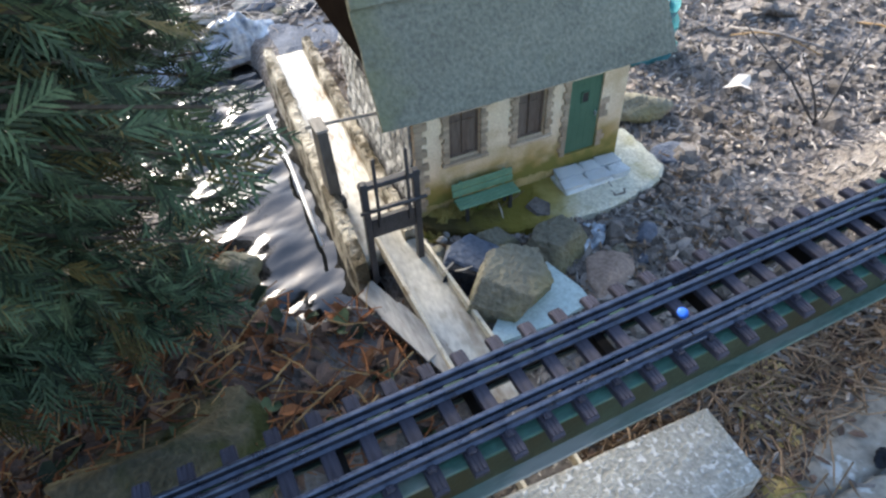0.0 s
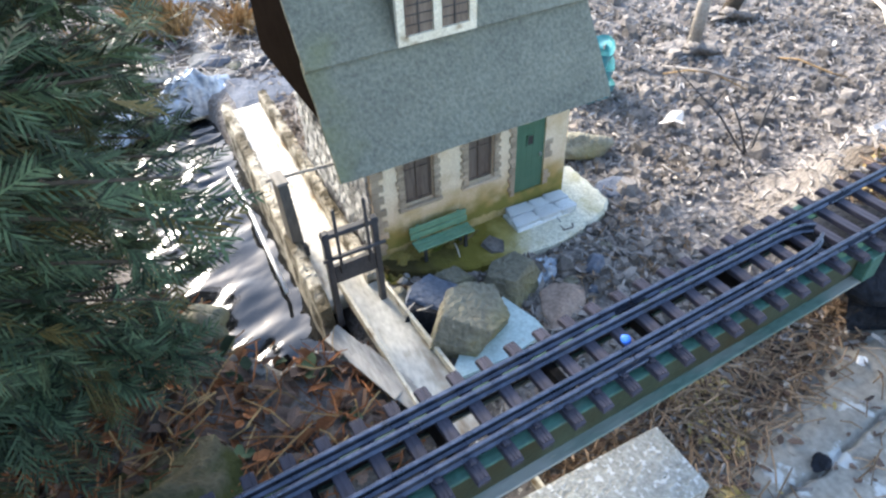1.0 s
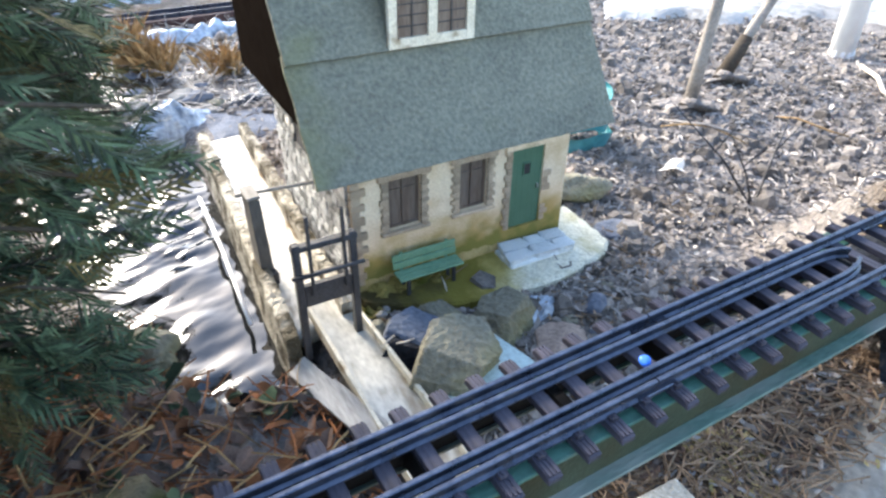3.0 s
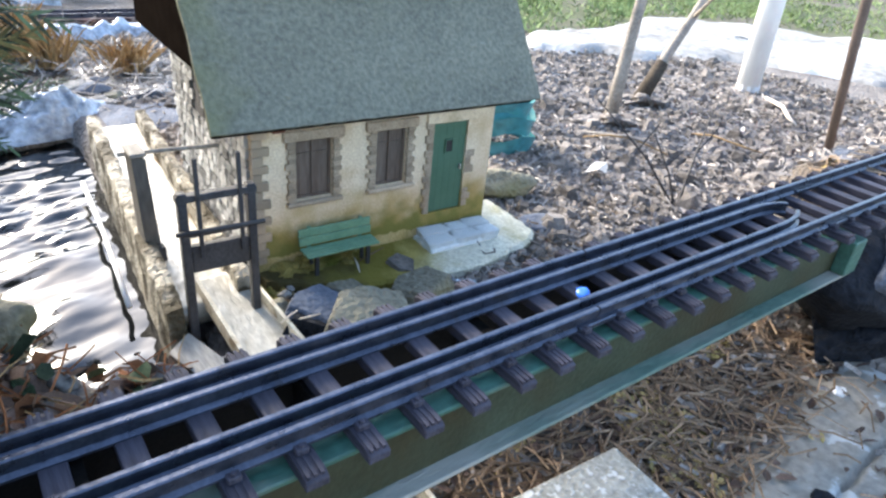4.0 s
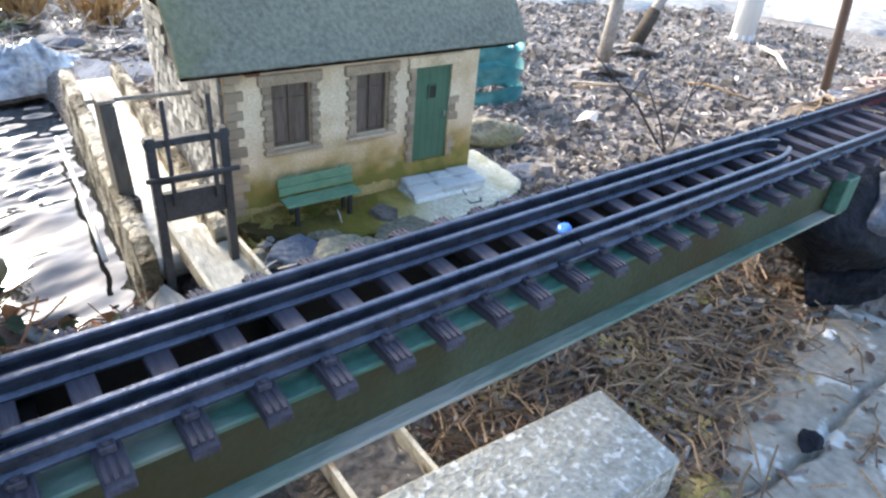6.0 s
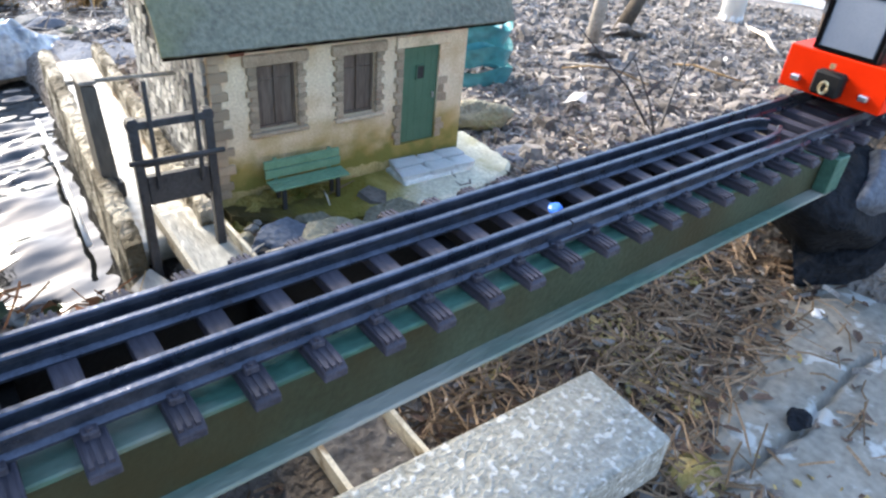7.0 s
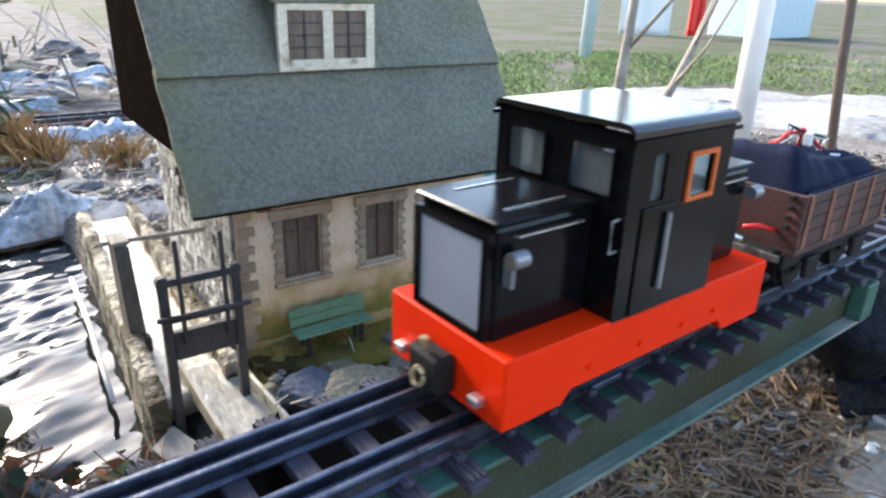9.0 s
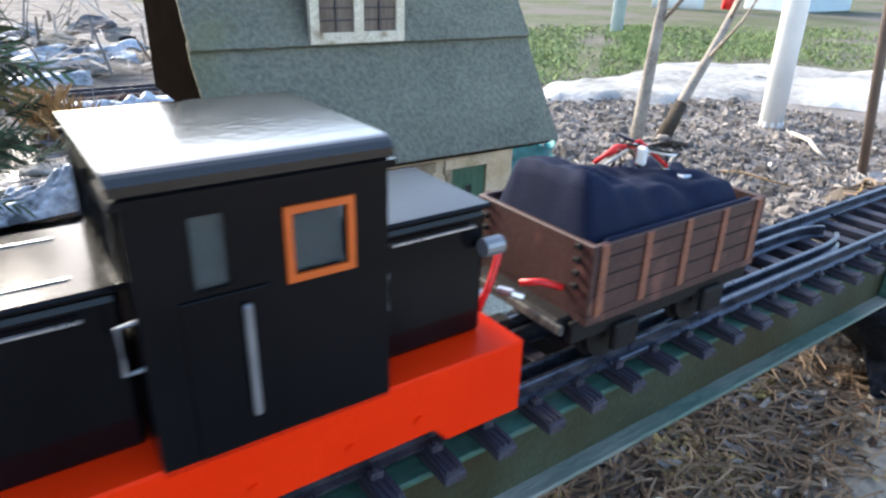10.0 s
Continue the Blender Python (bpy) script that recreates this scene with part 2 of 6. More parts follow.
SOIL = mat("dark_garden_soil", (0.138, 0.12, 0.105), (0.271, 0.248, 0.229), 26, 0.95, spec=0.1, bump=1.0, fine=150, c=(0.10, 0.08, 0.062), c_scale=5, c_lo=0.5, c_hi=0.7, depth=0.009)
CHIP = mat("dry_litter", (0.18, 0.16, 0.145), (0.399, 0.37, 0.341), 60, 0.9, spec=0.1, bump=0.2, island=0.5)
CLOD = mat("soil_clod", (0.109, 0.094, 0.0809), (0.228, 0.205, 0.184), 40, 0.95, spec=0.1, bump=0.8, fine=220, island=0.5)
NEEDLE = mat("brown_needles", (0.147, 0.0956, 0.056), (0.347, 0.247, 0.164), 60, 0.85, spec=0.2, bump=0.0, island=0.5)
PALELEAF = mat("pale_dry_leaf", (0.58, 0.49, 0.39), (0.76, 0.68, 0.57), 60, 0.85, spec=0.2, bump=0.1, island=0.25)
DARKLEAF = mat("dark_brown_leaf", (0.07, 0.0448, 0.0322), (0.175, 0.112, 0.0812), 60, 0.75, spec=0.3, bump=0.1, island=0.5)
RUSTLEAF = mat("rust_dry_leaf", (0.15, 0.058, 0.024), (0.29, 0.12, 0.05), 60, 0.85, spec=0.2, bump=0.1, island=0.4)
GREYLEAF = mat("grey_dry_leaf", (0.199, 0.17, 0.152), (0.351, 0.31, 0.278), 60, 0.9, spec=0.15, bump=0.1, island=0.35)
WATERMAT = mat("dark_pond_water", (0.004, 0.005, 0.006), (0.007, 0.008, 0.009), 5, 0.03, bump=0.0, fine_mix=0.0, rough_var=0.0, spec=0.5)
SPRAY = mat("conifer_needles", (0.0204, 0.036, 0.0156), (0.0696, 0.096, 0.048), 30, 0.7, spec=0.25, bump=0.0, island=0.8)
SPRAYTIP = mat("conifer_old_needles", (0.07, 0.060, 0.022), (0.12, 0.092, 0.036), 30, 0.85, spec=0.08, bump=0.0, island=0.4)
BARK = mat("grey_bark", (0.20, 0.17, 0.14), (0.36, 0.32, 0.27), 40, 0.9, bump=0.6, fine=250, c=(0.08, 0.065, 0.055), c_scale=18, c_lo=0.55, c_hi=0.68)
DARKBARK = mat("dark_conifer_bark", (0.045, 0.035, 0.026), (0.085, 0.068, 0.050), 40, 0.95, bump=0.5, fine=250, spec=0.1)
WHITEPAINT = mat("white_post_paint", (0.74, 0.74, 0.72), (0.84, 0.84, 0.82), 12, 0.6, bump=0.1, fine_mix=0.1)
BROWNPOLE = mat("brown_pole_metal", (0.085, 0.062, 0.050), (0.14, 0.105, 0.085), 30, 0.7, bump=0.2)
BLUEPAINT = mat("pale_blue_metal", (0.42, 0.52, 0.58), (0.52, 0.62, 0.67), 20, 0.5, bump=0.05)
# Pale and dark mottling paints highlights and shadows of the crumpled plastic.
PLASTICSHEET = mat("plastic_sheet_lit_shaded", (0.09, 0.12, 0.16), (0.58, 0.66, 0.74), 16, 0.22, bump=0.6, fine=90, depth=0.006, c=(0.06, 0.07, 0.08), c_scale=12, c_lo=0.56, c_hi=0.62)
LINER = mat("wet_black_liner", (0.010, 0.011, 0.013), (0.030, 0.031, 0.033), 20, 0.24, bump=0.5, fine=120, c=(0.11, 0.10, 0.085), c_scale=14, c_lo=0.52, c_hi=0.6, depth=0.005)
TEAL = mat("teal_plastic", (0.035, 0.17, 0.20), (0.07, 0.28, 0.31), 16, 0.35, bump=0.3, fine=90)
TEALTILE = mat("pale_teal_slate", (0.36, 0.47, 0.46), (0.50, 0.60, 0.585), 25, 0.6, bump=0.2, fine=250)
BLUEGLASS = mat("bright_blue_plastic", (0.03, 0.16, 0.75), (0.05, 0.22, 0.85), 30, 0.3, bump=0.0)
REED = mat("dry_reed", (0.27, 0.15, 0.0525), (0.413, 0.27, 0.12), 30, 0.8, bump=0.0, island=0.35)
GRASS = mat("lawn_grass", (0.123, 0.181, 0.0609), (0.268, 0.326, 0.145), 3, 0.85, spec=0.1, bump=0.0, island=0.35)
LAWNBASE = mat("worn_lawn_earth", (0.0647, 0.0758, 0.0349), (0.124, 0.127, 0.0758), 4, 0.95, bump=0.5, fine=40, c=(0.135, 0.118, 0.10), c_scale=1.6, c_lo=0.46, c_hi=0.60, spec=0.1, depth=0.01)
GREYWOOD = mat("dark_grey_board", (0.055, 0.050, 0.044), (0.125, 0.115, 0.10), 50, 0.8, bump=0.5, fine=300, stretch=(1, 1, 0.2))
PATHMAT = mat("pale_path", (0.20, 0.19, 0.175), (0.36, 0.35, 0.33), 5, 0.9, bump=0.6, fine=40, c=(0.43, 0.43, 0.42), c_scale=3.5, c_lo=0.48, c_hi=0.60, spec=0.2, depth=0.008)
# Pale grey for the unseen walls, so that they bounce light back.
BOUNCEWALL = mat("unseen_bounce_wall", (0.34, 0.32, 0.28), (0.46, 0.44, 0.39), 6, 0.9, bump=0.5, fine=40)
RIBBON = mat("white_cloth", (0.75, 0.74, 0.72), (0.82, 0.81, 0.80), 10, 0.9, bump=0.1)


# ---- mesh helpers ----
def link(name, bm, material, parent=None, smooth=False):
    me = bpy.data.meshes.new(name)
    bm.normal_update()
    bm.to_mesh(me)
    bm.free()
    me.materials.append(material)
    if smooth:
        me.polygons.foreach_set("use_smooth", [True] * len(me.polygons))
    ob = new(name, me)
    ob.parent = parent
    return ob


def part(name, bm, material, parent, label="", smooth=False):
    return tagged(link(name, bm, material, parent, smooth), label)


def thing(name, label, category, m=None, group="", kind=""):
    ob = tagged(new(name), label, category, group, kind)
    if m is not None:
        ob.matrix_world = m
    return ob


def box(x0, x1, y0, y1, z0, z1, bevel=0.0, bm=None, m=None, segments=1):
    bm = bm or bmesh.new()
    g = bmesh.ops.create_cube(bm, size=1.0)
    t = Matrix.Translation(((x0 + x1) / 2, (y0 + y1) / 2, (z0 + z1) / 2)) @ Matrix.Diagonal((x1 - x0, y1 - y0, z1 - z0, 1))
    bmesh.ops.transform(bm, matrix=(m @ t) if m else t, verts=g["verts"])
    if bevel:
        es = list({e for v in g["verts"] for e in v.link_edges})
        bmesh.ops.bevel(bm, geom=es, offset=bevel, segments=segments, affect="EDGES", profile=0.5)
    return bm


def rod(p, q, r0, r1=None, n=8, bm=None):
    """A tapered round bar from p to q."""
    bm = bm or bmesh.new()
    p, q = Vector(p), Vector(q)
    d = q - p
    m = Matrix.Translation((p + q) / 2) @ d.to_track_quat("Z", "Y").to_matrix().to_4x4()
    bmesh.ops.create_cone(bm, cap_ends=True, segments=n, radius1=r0, radius2=r0 if r1 is None else r1, depth=d.length, matrix=m)
    return bm


def tube(points, radii, n=7, bm=None):
    """A round bar along points, with a radius at each."""
    bm = bm or bmesh.new()
    pts = [Vector(p) for p in points]
    rings = []
    for i, p in enumerate(pts):
        d = (pts[min(i + 1, len(pts) - 1)] - pts[max(i - 1, 0)]).normalized()
        q = d.to_track_quat("Z", "Y")
        r = radii[i] if isinstance(radii, (list, tuple)) else radii
        rings.append([bm.verts.new(p + q @ Vector((r * math.cos(6.28319 * k / n), r * math.sin(6.28319 * k / n), 0))) for k in range(n)])
    for a, b in zip(rings, rings[1:]):
        for k in range(n):
            bm.faces.new((a[k], a[(k + 1) % n], b[(k + 1) % n], b[k]))
    bm.faces.new(rings[0][::-1])
    bm.faces.new(rings[-1])
    return bm


def prism(outline, a, b, axis="x", bm=None):
    """A solid with the outline (two coordinates) from a to b along the axis."""
    bm = bm or bmesh.new()

    def at(u, v, w):
        return {"x": (w, u, v), "y": (u, w, v), "z": (u, v, w)}[axis]

    p = [bm.verts.new(at(u, v, a)) for u, v in outline]
    q = [bm.verts.new(at(u, v, b)) for u, v in outline]
    bm.faces.new(p)
    bm.faces.new(q[::-1])
    for i in range(len(p)):
        j = (i + 1) % len(p)
        bm.faces.new((p[j], p[i], q[i], q[j]))
    bmesh.ops.recalc_face_normals(bm, faces=bm.faces)
    return bm


def stone(sx, sy, sz, seed, rough=0.25, flat=0.0, level=3, sharp=0.0):
    """An irregular stone of about that half size; sharp: cut by random planes."""
    rnd = random.Random(seed)
    bm = bmesh.new()
    bmesh.ops.create_icosphere(bm, subdivisions=level, radius=1.0)
    off = Vector((rnd.uniform(-50, 50), rnd.uniform(-50, 50), rnd.uniform(-50, 50)))
    cuts = [(Vector((rnd.uniform(-1, 1), rnd.uniform(-1, 1), rnd.uniform(-0.8, 1))).normalized(), rnd.uniform(0.42, 0.74) if sharp > 9 else rnd.uniform(0.55, 0.85)) for _ in range(int(sharp))]
    for v in bm.verts:
        p = v.co.copy()
        for nrm, d in cuts:
            over = p.dot(nrm) - d
            if over > 0:
                p -= nrm * over
        p *= 1 + rough * noise.noise(v.co * 1.3 + off) + 0.3 * rough * noise.noise(v.co * 4 + off)
        if flat and p.z > flat:
            p.z = flat + (p.z - flat) * 0.15
        v.co = Vector((p.x * sx, p.y * sy, p.z * sz))
    return bm


def sheet(nx, ny, f, two_sided=0.0):
    """A grid whose points come from f(u, v), u and v from 0 to 1."""
    bm = bmesh.new()
    g = [[bm.verts.new(f(i / nx, j / ny)) for j in range(ny + 1)] for i in range(nx + 1)]
    for i in range(nx):
        for j in range(ny):
            bm.faces.new((g[i][j], g[i + 1][j], g[i + 1][j + 1], g[i][j + 1]))
    return bm


def from_lists(name, verts, faces, material, smooth=False):
    me = bpy.data.meshes.new(name)
    me.from_pydata(verts, [], faces)
    me.materials.append(material)
    if smooth:
        me.polygons.foreach_set("use_smooth", [True] * len(me.polygons))
    return new(name, me)


# ---- ground ----
WATER_Z = -0.055
ZT = 0.15


def smooth(a, b, v):
    t = min(1, max(0, (v - a) / (b - a)))
    return t * t * (3 - 2 * t)


def pond_in(x, y):
    """1 inside the pond, 0 outside, with an uneven shore."""
    w = 0.02 * noise.noise((x * 9, y * 9, 0)) + 0.008 * noise.noise((x * 30, y * 30, 3))
    left = smooth(-0.62, -0.58, x + w)
    right = 1 - smooth(-0.13, -0.11, x + w * 0.2)
    near_y = 0.262 + 1.1 * max(0, -0.21 - x) + 3.0 * max(0, -0.252 - x) + 0.25 * max(0, x + 0.16)
    near = smooth(near_y - 0.02, near_y + 0.03, y + w)
    far = 1 - smooth(0.86, 0.92, y + w)
    return left * right * near * far


def ground_z(x, y):
    z = -0.022 + 0.006 * noise.noise((x * 7, y * 7, 1)) + 0.003 * noise.noise((x * 23, y * 23, 5))
    bank = smooth(-0.18, -0.32, x) * smooth(0.62, 0.30, y) * smooth(-0.3, 0.05, y)
    z += 0.014 * bank * (1 - pond_in(x, y))
    z += 0.02 * smooth(0.9, 1.6, y) * smooth(0.6, -0.2, x)
    z -= 0.07 * pond_in(x, y)
    chan = smooth(-0.16, -0.14, x) * (1 - smooth(-0.055, -0.035, x)) * smooth(-0.12, -0.06, y) * (1 - smooth(0.26, 0.3, y))
    z -= 0.015 * chan
    z -= 0.035 * smooth(-0.46, -0.42, x) * (1 - smooth(-0.15, -0.12, x)) * smooth(-0.075, -0.04, y) * (1 - smooth(0.07, 0.11, y))
    return z


def slab_crack(x):
    return -0.120 - 0.01 * max(0, x - 0.11) + 0.004 * math.sin(x * 31)


def slab_far(x):
    return -0.060 + 0.20 * (x - 0.105)


def ground():
    def axis(lo, mid0, mid1, hi, step):
        vals, v = [], mid0
        while v <= mid1:
            vals.append(v)
            v += step
        s, v, up = step, mid1, []
        while v < hi:
            s *= 1.25
            v += s
            up.append(v)
        s, v, down = step, mid0, []
        while v > lo:
            s *= 1.25
            v -= s
            down.append(v)
        return down[::-1] + vals + up

    xs, ys = axis(-60, -0.8, 0.9, 90, 0.012), axis(-60, -0.4, 1.1, 90, 0.012)
    verts = [(x, y, ground_z(x, y) if abs(x) < 6 and abs(y) < 6 else -0.022) for x in xs for y in ys]
    ny = len(ys)
    faces = [(i * ny + j, (i + 1) * ny + j, (i + 1) * ny + j + 1, i * ny + j + 1) for i in range(len(xs) - 1) for j in range(ny - 1)]
    ob = from_lists("ground", verts, faces, SOIL, True)
    tagged(ob, "dark garden soil strewn with dry litter", "ground", kind="structure")


ground()


def closing_wall():
    # Unseen walls added around the place; height and paleness set its fill light.
    ob = link("wall_south", box(-4.0, 3.0, -1.75, -1.55, -0.1, 0.4, 0.02), BOUNCEWALL)
    tagged(ob, "unseen plain grey wall closing the place and bouncing light", "wall", kind="structure")
    ob = link("wall_west", box(-2.3, -2.1, -1.54, 1.2, -0.1, 1.1, 0.02), BOUNCEWALL)
    tagged(ob, "unseen plain grey wall closing the place and bouncing light", "wall", kind="structure")


closing_wall()


def water():
    n, l = WATERMAT.node_tree.nodes, WATERMAT.node_tree.links
    p = n["Principled BSDF"]
    p.inputs["IOR"].default_value = 1.6
    p.inputs["Roughness"].default_value = 0.03
    for link_ in list(p.inputs["Roughness"].links):
        l.remove(link_)
    bm = bmesh.new()
    nx, ny = 190, 280
    x0, x1, y0, y1 = -0.62, -0.095, 0.2, 0.95

    def f(u, v):
        x, y = x0 + u * (x1 - x0), y0 + v * (y1 - y0)
        r = math.hypot(x + 0.15, y - 0.62)
        k = 0.35 + 1.3 * smooth(-0.25, 0.35, noise.noise((x * 7, y * 5, 11)))
        calm = 0.45 + 0.55 * smooth(-0.150, -0.215, x - (y - 0.30) * 0.078)
        h = 0.0055 * noise.noise((x * 13 + 10 * y, y * 26 - 9 * x, 2.0)) + k * 0.0026 * noise.noise((x * 26 + 12 * y, y * 58 - 22 * x, 7.0)) + k * 0.0006 * noise.noise((x * 70, y * 130 - 40 * x, 4.0)) + 0.0003 * math.sin(r * 110)
        return (x, y, WATER_Z + h * calm)

    bm = sheet(nx, ny, f)
    ob = link("water", bm, WATERMAT, smooth=True)
    tagged(ob, "dark rippled pond water mirroring a bright sky", "water", kind="structure")


water()

# ---- railway bridge and track ----
PITCH, S0 = 0.0266, -0.2301
TRACK_A, TRACK_B = -0.76, 1.75


def rail_profile(h=0.009, head=0.0032, foot=0.0062):
    return [(-foot / 2, 0), (foot / 2, 0), (foot / 2, 0.0012), (0.0009, 0.0024), (0.0009, h - 0.0034), (head / 2, h - 0.0028), (head / 2, h - 0.0006), (head / 2 - 0.0006, h), (-head / 2 + 0.0006, h), (-head / 2, h - 0.0006), (-head / 2, h - 0.0028), (-0.0009, h - 0.0034), (-0.0009, 0.0024), (-foot / 2, 0.0012)]


def swept(profile, path):
    """Sweeps a profile (across, up) along points (x, y, z)."""
    bm = bmesh.new()
    rings = []
    for i, p in enumerate(path):
        a, b = Vector(path[max(i - 1, 0)]), Vector(path[min(i + 1, len(path) - 1)])
        d = (b - a).normalized()
        side = Vector((-d.y, d.x, 0)).normalized()
        rings.append([bm.verts.new(Vector(p) + side * u + Vector((0, 0, w))) for u, w in profile])
    k = len(profile)
    for a, b in zip(rings, rings[1:]):
        for j in range(k):
            bm.faces.new((a[j], b[j], b[(j + 1) % k], a[(j + 1) % k]))
    bm.faces.new(rings[0])
    bm.faces.new(rings[-1][::-1])
    bmesh.ops.recalc_face_normals(bm, faces=bm.faces)
    return bm


def track():
    t = thing("railway_track", "garden railway track with dull rails on dark plastic sleepers", "railway track")
    prof = rail_profile()
    joints = (-0.005, 0.262)
    for side in (-1, 1):
        y = side * 0.0241
        js = [TRACK_A] + [j + (0.04 if side > 0 else 0) for j in joints] + [TRACK_B]
        for a, b in zip(js, js[1:]):
            rail = part("rail", swept(prof, [(a + 0.0006, y, 0.141), (b - 0.0006, y, 0.141)]), RAIL, t)
        for j in joints:
            j += 0.04 if side > 0 else 0
            bm = box(j - 0.016, j + 0.016, y - 0.0041, y + 0.0041, 0.1405, 0.1440, 0.0006)
            part("joint_bar", bm, RAIL, t, "metal rail joiner")
    for side in (-1, 1):
        y = side * 0.0134
        end = 0.236 if side < 0 else 0.241
        pts = [(TRACK_A, y, 0.1405), (end - 0.036, y, 0.1405), (end - 0.022, y * 0.93, 0.1405), (end - 0.011, y * 0.78, 0.1405), (end - 0.004, y * 0.58, 0.1403), (end, y * 0.42, 0.1400)]
        part("guard_rail", swept(rail_profile(0.0088), pts), RAIL, t, "inner guard rail with bent tip")
    hw = 0.0049
    bm = prism([(-0.0440, 0.1352), (0.0440, 0.1352), (0.0440, 0.1390), (0.0400, 0.1408), (0.0300, 0.1410), (-0.0300, 0.1410), (-0.0400, 0.1408), (-0.0440, 0.1390)], -hw, hw, "x")
    bmesh.ops.bevel(bm, geom=bm.edges[:], offset=0.0004, segments=1, affect="EDGES")
    for sd_ in (-1, 1):
        for w in (-0.0030, -0.0002, 0.0027):
            a, b = sorted((sd_ * 0.0310, sd_ * 0.0425))
            box(w - 0.0008, w + 0.0008, a, b, 0.1385, 0.1413, bm=bm)
    me_ob = part("sleeper", bm, SLEEPER, t)
    clip = box(-0.0027, 0.0027, -0.0072, -0.0031, 0.1406, 0.1440, 0.0005)
    rod((0, -0.0052, 0.1438), (0, -0.0052, 0.1450), 0.0012, n=6, bm=clip)
    clip_ob = part("rail_clip", clip, SLEEPER, me_ob)
    clip_ob.location = (0, -0.0241, 0)
    far_clip = new("rail_clip", clip_ob.data)
    far_clip.parent = me_ob
    far_clip.location, far_clip.rotation_euler = (0, 0.0241, 0), (0, 0, math.pi)
    first = int(math.floor((TRACK_A + 0.01 - S0) / PITCH)) + 1
    last = int((TRACK_B - 0.01 - S0) / PITCH)
    rnd = random.Random(4)
    for k in range(first, last):
        o = me_ob if k == first else new("sleeper", me_ob.data)
        o.parent = t
        o.location = (S0 + k * PITCH + rnd.uniform(-0.0006, 0.0006), rnd.uniform(-0.0004, 0.0004), 0)
        o.rotation_euler = (0, 0, rnd.uniform(-0.012, 0.012))
        if o is not me_ob:
            for like in (clip_ob, far_clip):
                c = new("rail_clip", clip_ob.data)
                c.parent = o
                c.location, c.rotation_euler = like.location, like.rotation_euler


def bridge():
    t = thing("girder_bridge", "weathered green steel girder bridge under the track", "bridge")
    for s in (-1, 1):
        y = s * 0.0318
        a, b = sorted((s * 0.0205, s * 0.0338))
        part("girder_web", box(-0.6, 0.274, y - 0.0012, y + 0.0012, 0.1030, 0.1320), GIRDER, t)
        # Added black sheet: paints the deep shade between the girders.
        part("web_lining", box(-0.6, 0.272, y - s * 0.0016 - 0.0003, y - s * 0.0016 + 0.0003, 0.1032, 0.1318), UNDER, t, "black sheet standing in for shade between the girders")
        part("top_flange", box(-0.6, 0.274, a, b, 0.1320, 0.1350, 0.0006), FLANGE, t)
        a, b = sorted((s * 0.0270, s * 0.0424))
        part("bottom_flange", box(-0.6, 0.278, a, b, 0.1005, 0.1030, 0.0006), OLDFLANGE, t)
        part("end_post", box(0.262, 0.280, min(s * 0.0332, s * 0.0440), max(s * 0.0332, s * 0.0440), 0.1032, 0.1318, 0.0008), FLANGE, t, "teal end plate")
    for k in range(9):
        x = -0.55 + k * 0.1
        # Cross beams are black as well, to deepen the shade under the sleepers.
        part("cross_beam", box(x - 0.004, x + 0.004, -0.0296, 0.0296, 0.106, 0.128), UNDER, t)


bridge()
track()


def bank_rocks():
    # Near-black rocks added where the ground by the bridge end lies in shadow.
    for label, loc, size, seed in (("slate rock at the foot of the track bank, darkened as shade", (0.465, -0.010, 0.030), (0.150, 0.095, 0.105), 15), ("broken rock along the track bank, darkened as shade", (0.625, -0.075, 0.020), (0.140, 0.095, 0.095), 16)):
        ob = link("rock", stone(*size, seed, 0.2, level=4, sharp=12), SHADESLATE)
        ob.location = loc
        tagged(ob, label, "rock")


bank_rocks()


def abutment():
    # The abutment's shadow is painted by its near-black colour.
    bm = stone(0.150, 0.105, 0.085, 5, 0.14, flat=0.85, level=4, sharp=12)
    ob = link("abutment_rock", bm, SHADESLATE, smooth=True)
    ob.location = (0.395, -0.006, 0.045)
    tagged(ob, "large slate-grey rock carrying the bridge end, darkened as shade", "rock")
    def f(u, v):
        x, y = 0.285 + 1.6 * u, -0.24 + 0.48 * v
        k = abs(y)
        z = 0.1312 if k < 0.05 else 0.1312 - 0.155 * smooth(0.05, 0.235, k)
        z = -0.03 + (z + 0.03) * smooth(0.350, 0.420 + 0.1 * smooth(0.05, 0.2, k), x)
        return (x, y, z + (0.007 * noise.noise((x * 22, y * 22, 2)) + 0.003 * noise.noise((x * 70, y * 70, 4))) * smooth(0.048, 0.08, k))
    bank_ob = link("track_bank", sheet(130, 60, f), SOIL, smooth=True)
    tagged(bank_ob, "low earth bank carrying the track", "embankment", kind="structure")


abutment()

# ---- mill house ----
HOUSE = Matrix.Translation((0.0, 0.335, 0.0)) @ Matrix.Rotation(radians(-1.87), 4, "Z")
WL, WR, BASE, TOP, DEPTH = -0.053, 0.2213, -0.012, 0.150, 0.235
EAVE = (-0.035, 0.1498)
SLOPE = (0.2468 - 0.1498) / (0.0244 + 0.035)


OPENINGS = [(-0.0115, 0.0265, 0.0603, 0.1204), (0.0738, 0.1098, 0.0603, 0.1204), (0.1425, 0.1871, 0.0165, 0.1200)]


